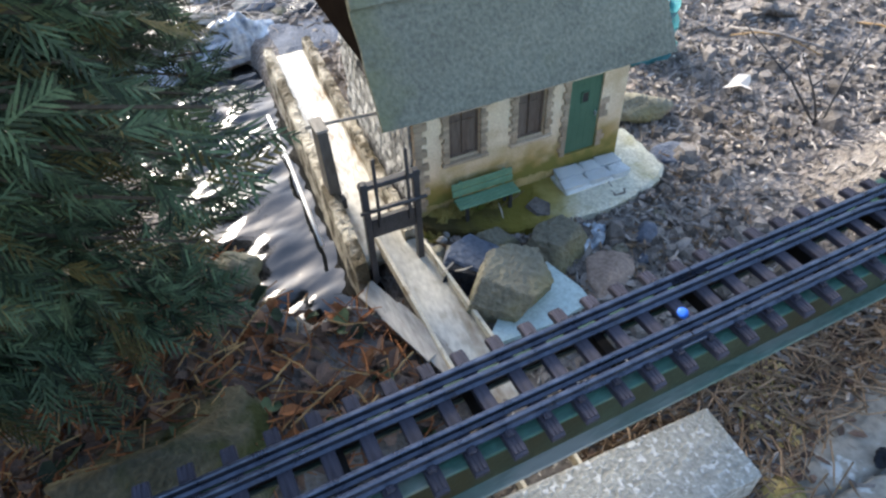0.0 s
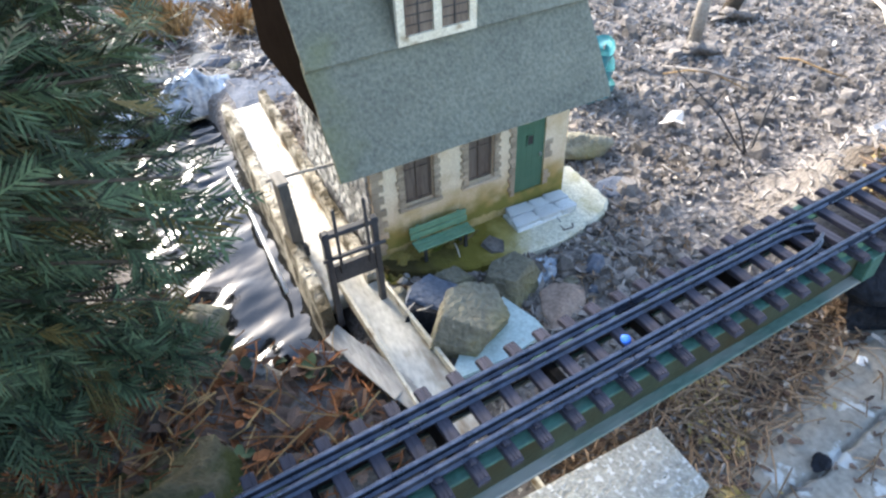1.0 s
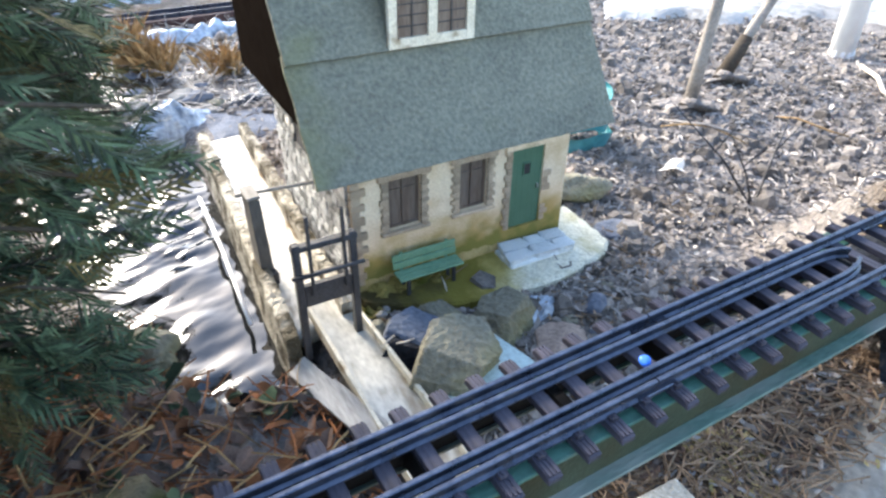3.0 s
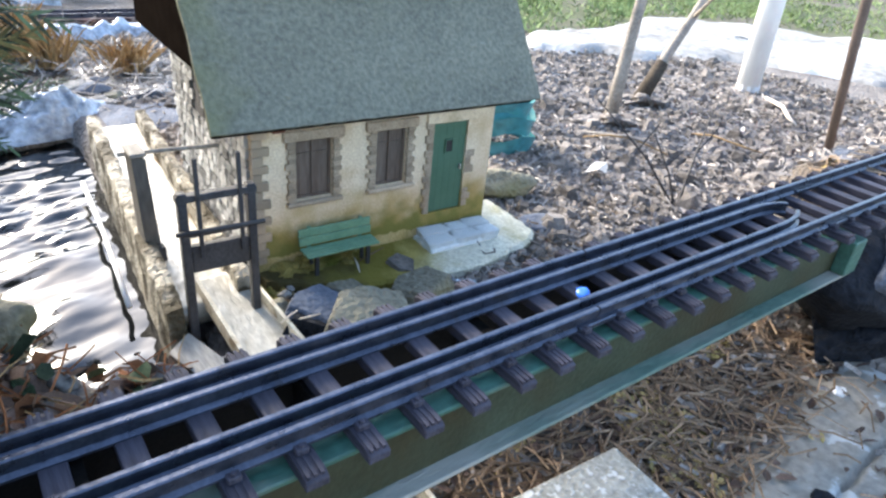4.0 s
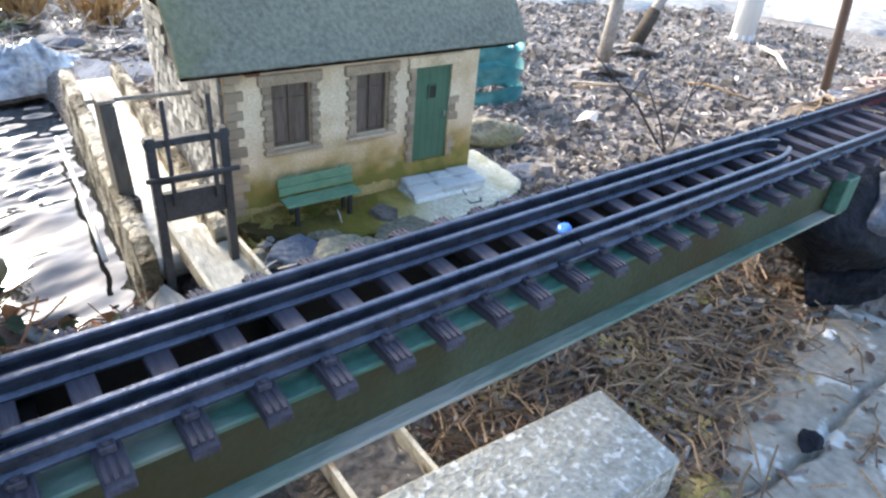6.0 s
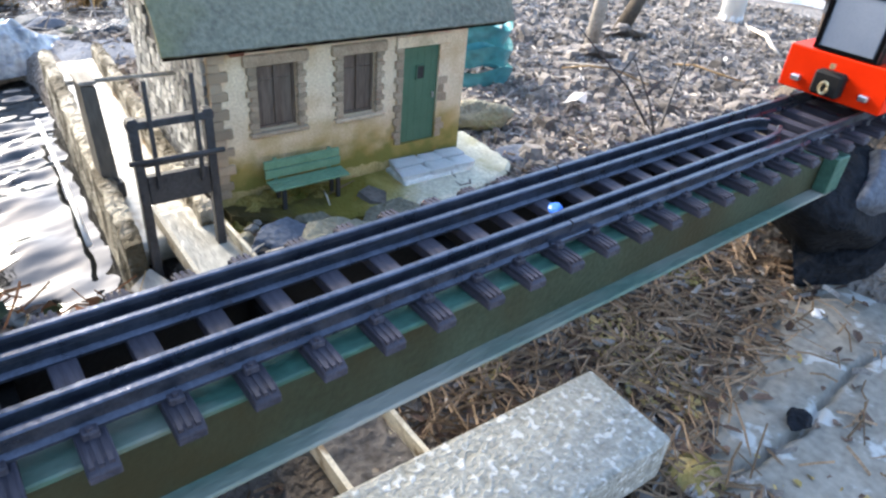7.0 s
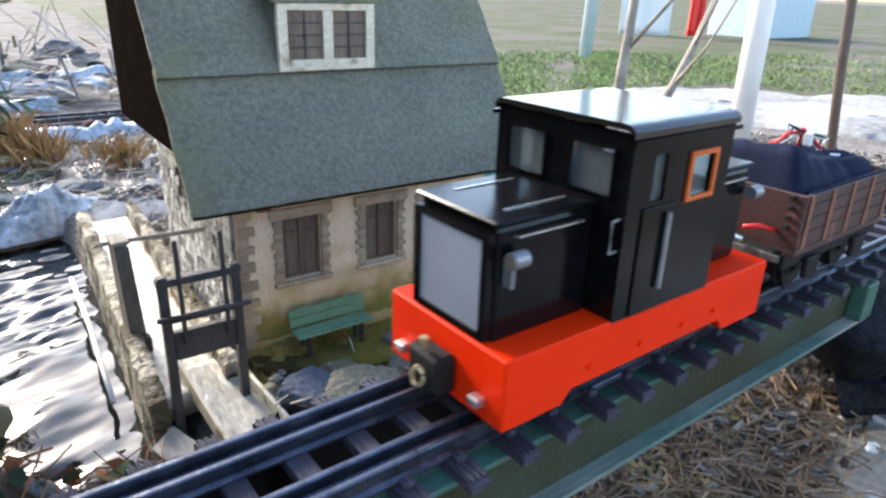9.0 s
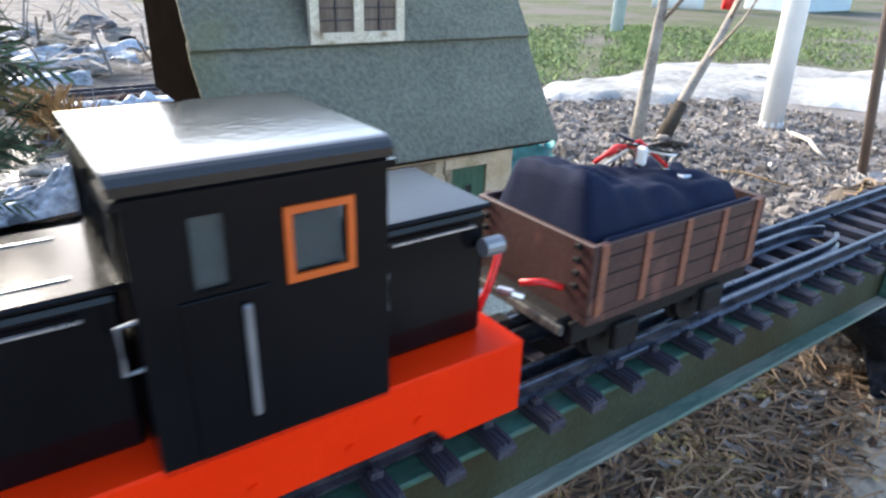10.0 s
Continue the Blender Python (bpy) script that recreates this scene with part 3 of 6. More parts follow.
def wall_with_openings(u0, u1, v0, v1, z0, z1, opens):
    """One solid wall with the openings cut through it."""
    us = sorted({u0, u1, *[o[0] for o in opens], *[o[1] for o in opens]})
    zs = sorted({z0, z1, *[o[2] for o in opens], *[o[3] for o in opens]})
    bm = bmesh.new()
    g = {(i, j): bm.verts.new((u, v0, z)) for i, u in enumerate(us) for j, z in enumerate(zs)}
    for i in range(len(us) - 1):
        for j in range(len(zs) - 1):
            cu, cz = (us[i] + us[i + 1]) / 2, (zs[j] + zs[j + 1]) / 2
            if not any(a < cu < b and c < cz < d for a, b, c, d in opens):
                bm.faces.new((g[i, j], g[i + 1, j], g[i + 1, j + 1], g[i, j + 1]))
    r = bmesh.ops.extrude_face_region(bm, geom=bm.faces[:])
    bmesh.ops.translate(bm, verts=[v for v in r["geom"] if isinstance(v, bmesh.types.BMVert)], vec=(0, v1 - v0, 0))
    bmesh.ops.recalc_face_normals(bm, faces=bm.faces)
    return bm


def small_block(seed, material, bevel=0.0010):
    """A rough little building stone of unit size, shared by many."""
    rnd = random.Random(seed)
    bm = box(-0.5, 0.5, -0.5, 0.5, -0.5, 0.5)
    bmesh.ops.bevel(bm, geom=list(bm.edges), offset=0.09, segments=1, affect="EDGES")
    for v in bm.verts:
        v.co += Vector([rnd.uniform(-0.05, 0.05) for _ in range(3)])
    me = bpy.data.meshes.new("stone")
    bm.to_mesh(me)
    bm.free()
    me.materials.append(material)
    return me


def piece(name, me, parent, loc, scale, rz=0.0):
    o = new(name, me)
    o.parent = parent
    o.location, o.scale, o.rotation_euler = loc, scale, (0, 0, rz)
    return o


def house():
    h = thing("mill_house", "model mill house with tan plaster walls and grey felt roof", "model house", HOUSE)
    front = part("front_wall", wall_with_openings(WL, WR, 0, 0.010, BASE, 0.158, OPENINGS), PLASTERFRONT, h, "tan plaster wall, mossy at the foot")
    # moss grown on the wall's foot, an uneven skin
    def foot(u0, u1, f):
        bm = bmesh.new()
        n = 60
        cols = []
        for i in range(n + 1):
            u = u0 + (u1 - u0) * i / n
            top = f(u) + 0.007 * noise.noise((u * 60, 1.0, 0)) + 0.004 * noise.noise((u * 190, 4.0, 0))
            cols.append([bm.verts.new((u, -0.0007 + 0.0009 * k / 4, BASE + (top - BASE) * k / 4)) for k in range(5)])
        for a, b in zip(cols, cols[1:]):
            for k in range(4):
                bm.faces.new((a[k], b[k], b[k + 1], a[k + 1]))
        return bm
    part("moss_skin", foot(WL, 0.1424, lambda u: 0.008 - 0.03 * max(0, u - 0.05)), MOSSY, front, "ochre and green moss stain")
    left = part("side_wall", box(WL, WL + 0.010, 0.0102, DEPTH, BASE, 0.2, 0), MORTAR, h, "rubble stone side wall")
    part("side_wall", box(WR - 0.010, WR, 0.0102, DEPTH, BASE, 0.2, 0), PLASTER, h)
    part("back_wall", box(WL + 0.0102, WR - 0.0102, DEPTH - 0.01, DEPTH, BASE, 0.2, 0), PLASTER, h)
    # rubble stones of the side wall
    rnd = random.Random(11)
    stones = [small_block(k, RUBBLE) for k in range(5)]
    z = BASE + 0.004
    while z < 0.195:
        hgt = rnd.uniform(0.007, 0.013)
        v = 0.004
        while v < DEPTH - 0.004:
            w = rnd.uniform(0.008, 0.019)
            if not (0.13 < v + w / 2 < 0.165 and 0.10 < z < 0.165):
                piece("wall_stone", rnd.choice(stones), left, (WL - 0.0006, v + w / 2, z + hgt / 2), (rnd.uniform(0.005, 0.008), w * 0.86, hgt * 0.84))
            v += w
        z += hgt
    # small window in the stone side
    sw = part("side_window", box(WL - 0.002, WL + 0.001, 0.132, 0.163, 0.102, 0.163, 0.0008), DARKWOOD, left, "small dark shuttered side window")
    # quoins and opening surrounds on the front
    qs = [small_block(20 + k, QUOIN) for k in range(4)]
    z = 0.0
    k = 0
    while z < 0.148:
        hgt = rnd.uniform(0.0068, 0.0095)
        w = rnd.uniform(0.013, 0.018) if k % 2 else rnd.uniform(0.009, 0.012)
        piece("quoin", rnd.choice(qs), front, (WL + w / 2 - 0.001, -0.0008, z + hgt / 2), (w, 0.0055, hgt * 0.93))
        z += hgt
        k += 1
    for u0, u1, lo, hi in OPENINGS[:2]:
        for s in (-1, 1):
            z, k = lo - 0.004, 0
            while z < hi:
                hgt = rnd.uniform(0.0042, 0.0066)
                w = rnd.uniform(0.0085, 0.011) if k % 2 else rnd.uniform(0.006, 0.0085)
                u = (u0 - w / 2 if s < 0 else u1 + w / 2)
                piece("surround_stone", rnd.choice(qs), front, (u, -0.0006, z + hgt / 2), (w, 0.0050, hgt * 0.93))
                z += hgt
                k += 1
        part("lintel", box(u0 - 0.012, u1 + 0.012, -0.0038, 0.004, hi + 0.0005, hi + 0.0105, 0.001), QUOIN, front, "brown stone lintel")
        part("window_sill", box(u0 - 0.010, u1 + 0.010, -0.0058, 0.006, lo - 0.0048, lo - 0.0006, 0.001), QUOIN, front, "pale worn sill")
    u0, u1, lo, hi = OPENINGS[2]
    z, k = lo + 0.001, 0
    while z < hi:
        hgt = rnd.uniform(0.0065, 0.009)
        w = 0.010 if k % 2 else 0.007
        piece("surround_stone", rnd.choice(qs), front, (u0 - w / 2 - 0.0005, -0.0004, z + hgt / 2), (w, 0.0046, hgt * 0.93))
        z += hgt
        k += 1
    z, k = lo + 0.001, 0
    while z < hi + 0.012:
        hgt = rnd.uniform(0.0068, 0.0095)
        w = 0.012 if k % 2 else 0.008
        if rnd.random() < 0.45:
            piece("surround_stone", rnd.choice(qs), front, (u1 + w / 2 + 0.0005, 0.0012, z + hgt / 2), (w, 0.0036, hgt * 0.93))
        z += hgt
        k += 1
    part("lintel", box(u0 - 0.010, u1 + 0.012, -0.0030, 0.004, hi + 0.0006, hi + 0.0125, 0.001), PLASTER, front, "plain plaster lintel")
    # windows and door
    for u0, u1, lo, hi in OPENINGS[:2]:
        w = part("window", box(u0, u1, 0.0066, 0.0078, lo, hi), PANE, h, "brown dusty window pane with a thin frame")
        fr = bmesh.new()
        for a, b, c, d in ((u0, u0 + 0.0022, lo, hi), (u1 - 0.0022, u1, lo, hi), (u0 + 0.0024, u1 - 0.0024, hi - 0.0022, hi), (u0 + 0.0024, u1 - 0.0024, lo, lo + 0.0022), ((u0 + u1) / 2 - 0.0009, (u0 + u1) / 2 + 0.0009, lo + 0.0024, hi - 0.0024)):
            box(a, b, 0.0042, 0.0064, c, d, bm=fr)
        for k in (3,):
            zz = lo + (hi - lo) * k / 4
            for a, b in ((u0 + 0.0024, (u0 + u1) / 2 - 0.0010), ((u0 + u1) / 2 + 0.0010, u1 - 0.0024)):
                box(a, b, 0.0048, 0.0063, zz - 0.0006, zz + 0.0006, bm=fr)
        part("window_frame", fr, PANE, w, "thin brown glazing bars")
    u0, u1, lo, hi = OPENINGS[2]
    d = part("door", box(u0 + 0.0004, u1 - 0.0004, 0.0030, 0.0062, lo, hi - 0.0004), DOOR, h, "plain green door with a small square pane")
    for k in range(5):
        a = u0 + 0.0012 + k * 0.0086
        part("door_board", box(a, a + 0.0085, 0.0022, 0.0031, lo + 0.001, hi - 0.0015, 0.0001), DOOR, d)
    part("door_pane", box(u0 + 0.0180, u0 + 0.0262, 0.0008, 0.0022, 0.0865, 0.0995, 0.0003), SHADEBOX, d, "small dark square pane")
    fr = bmesh.new()
    for a, b, c, e in ((u0 + 0.0168, u0 + 0.0180, 0.0855, 0.1005), (u0 + 0.0262, u0 + 0.0274, 0.0855, 0.1005), (u0 + 0.0180, u0 + 0.0262, 0.0995, 0.1007), (u0 + 0.0180, u0 + 0.0262, 0.0853, 0.0865)):
        box(a, b, 0.0002, 0.0022, c, e, bm=fr)
    part("pane_frame", fr, DOOR, d)
    part("door_handle", box(u1 - 0.0065, u1 - 0.0045, -0.0006, 0.0022, 0.064, 0.070, 0.0004), SILVER, d, "small metal handle")
    part("beam_end", box(-0.037, -0.024, -0.012, 0.002, 0.134, 0.1495, 0.001), RUST, h, "brown wooden beam end under the eave")
    # roof: felt courses on a steep slope
    RIDGE_V = 0.118
    def roof_z(v):
        return EAVE[1] + (v - EAVE[0]) * SLOPE
    deck = part("roof", prism([(EAVE[0] + 0.002, EAVE[1] - 0.004), (RIDGE_V, roof_z(RIDGE_V) - 0.009), (DEPTH + 0.03, roof_z(RIDGE_V) - 0.05), (DEPTH + 0.03, roof_z(RIDGE_V) - 0.062), (RIDGE_V, roof_z(RIDGE_V) - 0.022), (EAVE[0] + 0.008, EAVE[1] - 0.008)], -0.094, 0.245, "x"), GABLE, h, "steep roof deck")
    starts = [EAVE[0], 0.0244, 0.084]
    ends = [0.030, 0.090, RIDGE_V + 0.002]
    nrm = Vector((0, -SLOPE, 1)).normalized()
    for k, (a, b) in enumerate(zip(starts, ends)):
        def f(u, v, a=a, b=b, k=k):
            uu = -0.0973 + u * (0.2483 + 0.0973)
            vv = a + (b - a) * v
            lift = 0.0062 * (1 - v) + 0.0006 * noise.noise((uu * 25, vv * 25, k)) + 0.0010
            edge = 0.0009 * noise.noise((uu * 90, k * 3.1, 0)) * (1 - v)
            p = Vector((uu, vv, roof_z(vv) - 0.004)) + nrm * lift
            p.z += edge
            p.x += 0.0012 * noise.noise((vv * 70, u * 2, k)) if u in (0, 1) else 0
            return p
        bm = sheet(70, 16, f)
        r = bmesh.ops.extrude_face_region(bm, geom=bm.faces[:])
        bmesh.ops.translate(bm, verts=[v for v in r["geom"] if isinstance(v, bmesh.types.BMVert)], vec=-nrm * 0.0042)
        bmesh.ops.recalc_face_normals(bm, faces=bm.faces)
        part("felt_course", bm, FELT, deck, "grey-green mineral roofing felt")
    # back slope of the roof, felted too
    part("felt_course", prism([(RIDGE_V + 0.001, roof_z(RIDGE_V) - 0.003), (DEPTH + 0.032, roof_z(RIDGE_V) - 0.047), (DEPTH + 0.032, roof_z(RIDGE_V) - 0.0498), (RIDGE_V + 0.001, roof_z(RIDGE_V) - 0.0075)], -0.096, 0.247, "x"), FELT, deck)
    # dark boarded gables
    for u in (-0.088, 0.236):
        part("gable", prism([(-0.004, 0.183), (DEPTH + 0.004, 0.183), (DEPTH + 0.004, roof_z(RIDGE_V) - 0.058), (RIDGE_V, roof_z(RIDGE_V) - 0.024), (-0.004, roof_z(-0.004) - 0.011)], u, u + 0.006, "x"), GABLE, h, "dark stained gable boards")
    part("gable_floor", box(-0.0818, 0.2358, -0.003, DEPTH + 0.003, 0.1832, 0.188), GABLE, h)
    part("wall_plate", box(WL, WR, -0.002, 0.011, 0.1582, 0.168), GABLE, h)
    # dormer window
    dm = part("dormer", prism([(0.0225, 0.2460), (0.0225, 0.306), (0.072, 0.316), (0.060, 0.300)], 0.0052, 0.0938, "x"), FELT, h, "felt-clad roof dormer")
    fr = bmesh.new()
    f0, f1, z0, z1 = 0.0030, 0.0960, 0.2470, 0.3030
    mid = (f0 + f1) / 2
    for a, b, c, e in ((f0, f0 + 0.0088, z0, z1), (f1 - 0.0088, f1, z0, z1), (f0 + 0.0088, f1 - 0.0088, z0, z0 + 0.0095), (f0 + 0.0088, f1 - 0.0088, z1 - 0.006, z1), (mid - 0.0048, mid + 0.0048, z0 + 0.0095, z1 - 0.006)):
        box(a, b, 0.0165, 0.0222, c, e, 0.0004, bm=fr)
    dw = part("dormer_window", fr, CREAM, h, "cream painted two-light dormer window frame")
    for a, b in ((f0 + 0.0088, mid - 0.0048), (mid + 0.0048, f1 - 0.0088)):
        part("pane", box(a, b, 0.0196, 0.0204, z0 + 0.0095, z1 - 0.006), PANE, dw)
        m2 = (a + b) / 2
        part("glazing_bar", box(m2 - 0.0007, m2 + 0.0007, 0.0186, 0.0195, z0 + 0.0095, z1 - 0.006), DARKWOOD, dw)
        for k in (1, 2, 3):
            zz = z0 + 0.0095 + k * (z1 - z0 - 0.0155) / 4
            part("glazing_bar", box(a, b, 0.0189, 0.0194, zz - 0.0006, zz + 0.0006), DARKWOOD, dw)
    part("dormer_roof", prism([(0.0145, 0.3035), (0.0145, 0.3068), (0.085, 0.3185), (0.085, 0.3150)], -0.002, 0.101, "x"), FELT, dm)
    return h


house()


def bench():
    m = HOUSE @ Matrix.Translation((0.0245, -0.024, -0.0125))
    b = thing("garden_bench", "small green wooden garden bench by the mill wall", "bench", m)
    w = 0.039
    for k in range(3):
        part("seat_slat", box(-w, w, -0.0105 + k * 0.0068, -0.0045 + k * 0.0068, 0.0262, 0.0288, 0.0006), BENCH, b)
    for k in range(2):
        part("back_slat", box(-w, w, 0.0095 + 0.002 * k, 0.0118 + 0.002 * k, 0.0300 + 0.0085 * k, 0.0384 + 0.0085 * k, 0.0004), BENCH, b)
    for s in (-1, 1):
        x = s * 0.028
        part("leg", box(x - 0.0018, x + 0.0018, -0.0075, -0.004, -0.008, 0.0261), DARKWOOD, b)
        part("leg", box(x - 0.0018, x + 0.0018, 0.0060, 0.0092, -0.008, 0.0261), DARKWOOD, b)
        part("back_post", box(x - 0.0018, x + 0.0018, 0.0120, 0.0140, 0.0262, 0.0490), BENCH, b)


bench()


def paving_front(x):
    """Where the paving's front edge runs."""
    pts = ((-0.06, 0.322), (-0.01, 0.288), (0.03, 0.268), (0.105, 0.252), (0.165, 0.2485), (0.2445, 0.262), (0.285, 0.300))
    for (a, p), (b, q) in zip(pts, pts[1:]):
        if x <= b:
            return p + (q - p) * (x - a) / (b - a)
    return pts[-1][1]


def paving():
    # pale slab along the front, with a mossy half
    def slab(u, v):
        x = -0.052 + 0.318 * u
        front = paving_front(x) + 0.0030 * noise.noise((x * 60, 2, 0)) + 0.0016 * noise.noise((x * 190, 5, 0))
        back = 0.334 - 0.033 * x if x < 0.222 else 0.378 - 0.1 * (x - 0.222)
        y = front + (back - front) * v
        x += (0.008 * v + 0.0025 * noise.noise((y * 80, 7, 0))) * smooth(0.93, 1, u)
        z = -0.0088 + 0.0012 * noise.noise((x * 35, y * 35, 3)) + 0.0006 * noise.noise((x * 120, y * 120, 3))
        return (x, y, z - 0.003 * smooth(0.05, 0, v) - 0.003 * smooth(0.985, 1, u))
    bm = sheet(120, 40, slab)
    r = bmesh.ops.extrude_face_region(bm, geom=bm.faces[:])
    for v in r["geom"]:
        if isinstance(v, bmesh.types.BMVert):
            v.co.z = -0.032
    bmesh.ops.recalc_face_normals(bm, faces=bm.faces)
    ob = link("concrete_slab", bm, SLAB, smooth=False)
    tagged(ob, "pale concrete slab before the mill door, half overgrown with moss", "slab")
    def g(u, v):
        x, y = -0.055 + 0.125 * u, 0.303 + 0.030 * v
        edge = (min(u, 1 - u, v * 0.8, 1) - 0.05 + 0.07 * noise.noise((u * 14, v * 6, 5))) * 5
        return (x + 0.006 * noise.noise((u * 9, v * 9, 3)), y + 0.010 * noise.noise((u * 9, v * 4, 8)), -0.0200 + 0.012 * min(1, max(0, edge)) + 0.008 * smooth(0.2, 0.9, v) * smooth(0, 0.1, u) * smooth(0, 0.25, 1 - u) + 0.004 * noise.noise((x * 60, y * 60, 2)) + 0.0025 * noise.noise((x * 170, y * 170, 6)))
    ob = link("moss_bank", sheet(130, 56, g), MOSS, smooth=True)
    tagged(ob, "moss-grown earth along the foot of the mill", "moss bank", kind="stuff")
    st = thing("door_step", "blue-grey stone step before the green door", "step", HOUSE)
    me = small_block(41, STEP)
    rnd = random.Random(2)
    part("lower_slab", box(0.123, 0.214, -0.043, -0.0045, -0.010, -0.0040, 0.0015), STEP, st)
    for j in range(2):
        u = 0.1215 + 0.004 * j
        while u < 0.208:
            w = min(rnd.uniform(0.022, 0.036), 0.2150 - u)
            piece("paver", me, st, (u + w / 2, -0.0338 + j * 0.0192 + rnd.uniform(-0.001, 0.001), -0.0018 + 0.0012 * j), (w * 0.97, 0.0188 + rnd.uniform(-0.001, 0.001), 0.0085 + rnd.uniform(-0.0008, 0.0008)), rnd.uniform(-0.05, 0.05))
            u += w


paving()


def flume():
    t = thing("stone_flume", "pale concrete water channel beside the mill", "water channel")
    ax = lambda y: -0.1115 + (y - 0.30) * 0.078
    def wall(off0, off1, y0, y1, zt, zb, seed):
        bm = bmesh.new()
        n = 110
        rings = []
        for i in range(n + 1):
            y = y0 + (y1 - y0) * i / n
            a, b = ax(y) + off0, ax(y) + off1
            j = lambda k: 0.0030 * noise.noise((y * 45, k * 3.7, seed)) + 0.0015 * noise.noise((y * 150, k * 5.1, seed))
            zz = zt + 0.0030 * noise.noise((y * 40, 1.0, seed)) + 0.0016 * noise.noise((y * 150, 2.0, seed))
            rings.append([bm.verts.new(p) for p in ((a + j(1), y, zb), (a + j(2), y, (zb + zt) / 2), (a + j(3) + 0.001, y, zz - 0.002), (a + 0.004 + j(4), y, zz), ((a + b) / 2, y, zz + j(7)), (b - 0.004 + j(5), y, zz), (b + j(6), y, zz - 0.002), (b + j(8), y, zb))])
        for p, q in zip(rings, rings[1:]):
            for k in range(8):
                bm.faces.new((p[k], p[(k + 1) % 8], q[(k + 1) % 8], q[k]))
        bm.faces.new(rings[0])
        bm.faces.new(rings[-1])
        bmesh.ops.recalc_face_normals(bm, faces=bm.faces)
        return bm
    part("channel_wall", wall(-0.041, -0.025, 0.274, 0.79, 0.0152, -0.075, 1.0), CONCRETE, t, "crumbling mossy channel wall")
    part("channel_wall", wall(0.025, 0.040, 0.300, 0.80, 0.0152, -0.04, 2.0), CONCRETE, t, "crumbling mossy channel wall")
    def f(u, v):
        y = 0.300 + v * 0.495
        x = ax(y) - 0.0255 + 0.051 * u
        return (x, y, -0.004 + 0.0012 * noise.noise((x * 40, y * 18, 4)))
    bm = sheet(14, 90, f)
    r = bmesh.ops.extrude_face_region(bm, geom=bm.faces[:])
    bmesh.ops.translate(bm, verts=[v for v in r["geom"] if isinstance(v, bmesh.types.BMVert)], vec=(0, 0, -0.02))
    bmesh.ops.recalc_face_normals(bm, faces=bm.faces)
    part("channel_floor", bm, FLOORWET, t, "wet bright channel floor", smooth=True)
    part("white_pipe", tube([(-0.1640, 0.375, -0.036), (-0.1590, 0.45, -0.034), (-0.1520, 0.54, -0.034), (-0.1455, 0.68, -0.034)], 0.0026), WHITEPAINT, t, "thin white pipe along the wall", smooth=True)
    # chute below the gate
    c = thing("wooden_chute", "pale wooden chute carrying water under the railway bridge", "chute")
    def floor(u, v):
        y = 0.335 - v * 0.345
        x = -0.0930 + 0.006 * v + (u - 0.5) * (0.039 + 0.010 * min(1, v * 1.6))
        return (x, y, 0.0015 - 0.026 * v + 0.0006 * noise.noise((x * 80, y * 40, 9)))
    bm = sheet(10, 70, floor)
    r = bmesh.ops.extrude_face_region(bm, geom=bm.faces[:])
    bmesh.ops.translate(bm, verts=[v for v in r["geom"] if isinstance(v, bmesh.types.BMVert)], vec=(0, 0, -0.004))
    bmesh.ops.recalc_face_normals(bm, faces=bm.faces)
    part("chute_floor", bm, FLOORWET, c, "wet pale chute floor", smooth=True)
    def dregs(u, v):
        y = 0.105 - v * 0.180
        k = (0.335 - y) / 0.345
        x = -0.0930 + 0.006 * k + (u - 0.5) * 0.046
        return (x, y, 0.0020 - 0.026 * k - 0.004 * smooth(0.3, 0, v) + 0.004 * abs(noise.noise((x * 90, y * 90, 3))) + 0.002 * noise.noise((x * 220, y * 220, 8)))
    tagged(link("chute_debris", sheet(24, 70, dregs), CLOD, smooth=True), "dark soil and leaf debris silted in the chute", "debris", kind="stuff")
    for s in (-1, 1):
        bm = bmesh.new()
        def edge(y, k):
            v = (0.335 - y) / 0.345
            w = (0.039 + 0.010 * min(1, v * 1.6)) / 2
            return -0.0930 + 0.006 * v + s * (w + k)
        rings = []
        for i in range(24):
            y = 0.335 - 0.40 * i / 23
            zz = 0.0015 - 0.026 * i / 23
            q = 0.0006 * noise.noise((y * 70, s, 0))
            rings.append([bm.verts.new(p) for p in ((edge(y, 0), y, zz - 0.006), (edge(y, 0), y, zz + 0.0085 + q), (edge(y, 0.0034), y, zz + 0.0085 + q), (edge(y, 0.0034), y, zz - 0.006))])
        for p, q in zip(rings, rings[1:]):
            for k in range(4):
                bm.faces.new((p[k], p[(k + 1) % 4], q[(k + 1) % 4], q[k]))
        bm.faces.new(rings[0])
        bm.faces.new(rings[-1])
        bmesh.ops.recalc_face_normals(bm, faces=bm.faces)
        part("chute_side", bm, CREAM, c, "pale wooden chute side")
    for (p0, p1, wdt, rz) in (((-0.150, 0.262), (-0.112, 0.128), 0.022, 0.5), ((-0.138, 0.222), (-0.118, 0.150), 0.026, 0.2)):
        d = Vector((p1[0] - p0[0], p1[1] - p0[1], 0))
        m = Matrix.Translation((*p0, -0.010)) @ d.to_track_quat("X", "Z").to_matrix().to_4x4() @ Matrix.Rotation(rz, 4, "X")
        bm = box(0, d.length, -wdt / 2, wdt / 2, -0.0018, 0.0018, 0.0005, m=m)
        tagged(link("plank", bm, OLDWOOD), "grey weathered plank lying beside the chute", "plank")


flume()


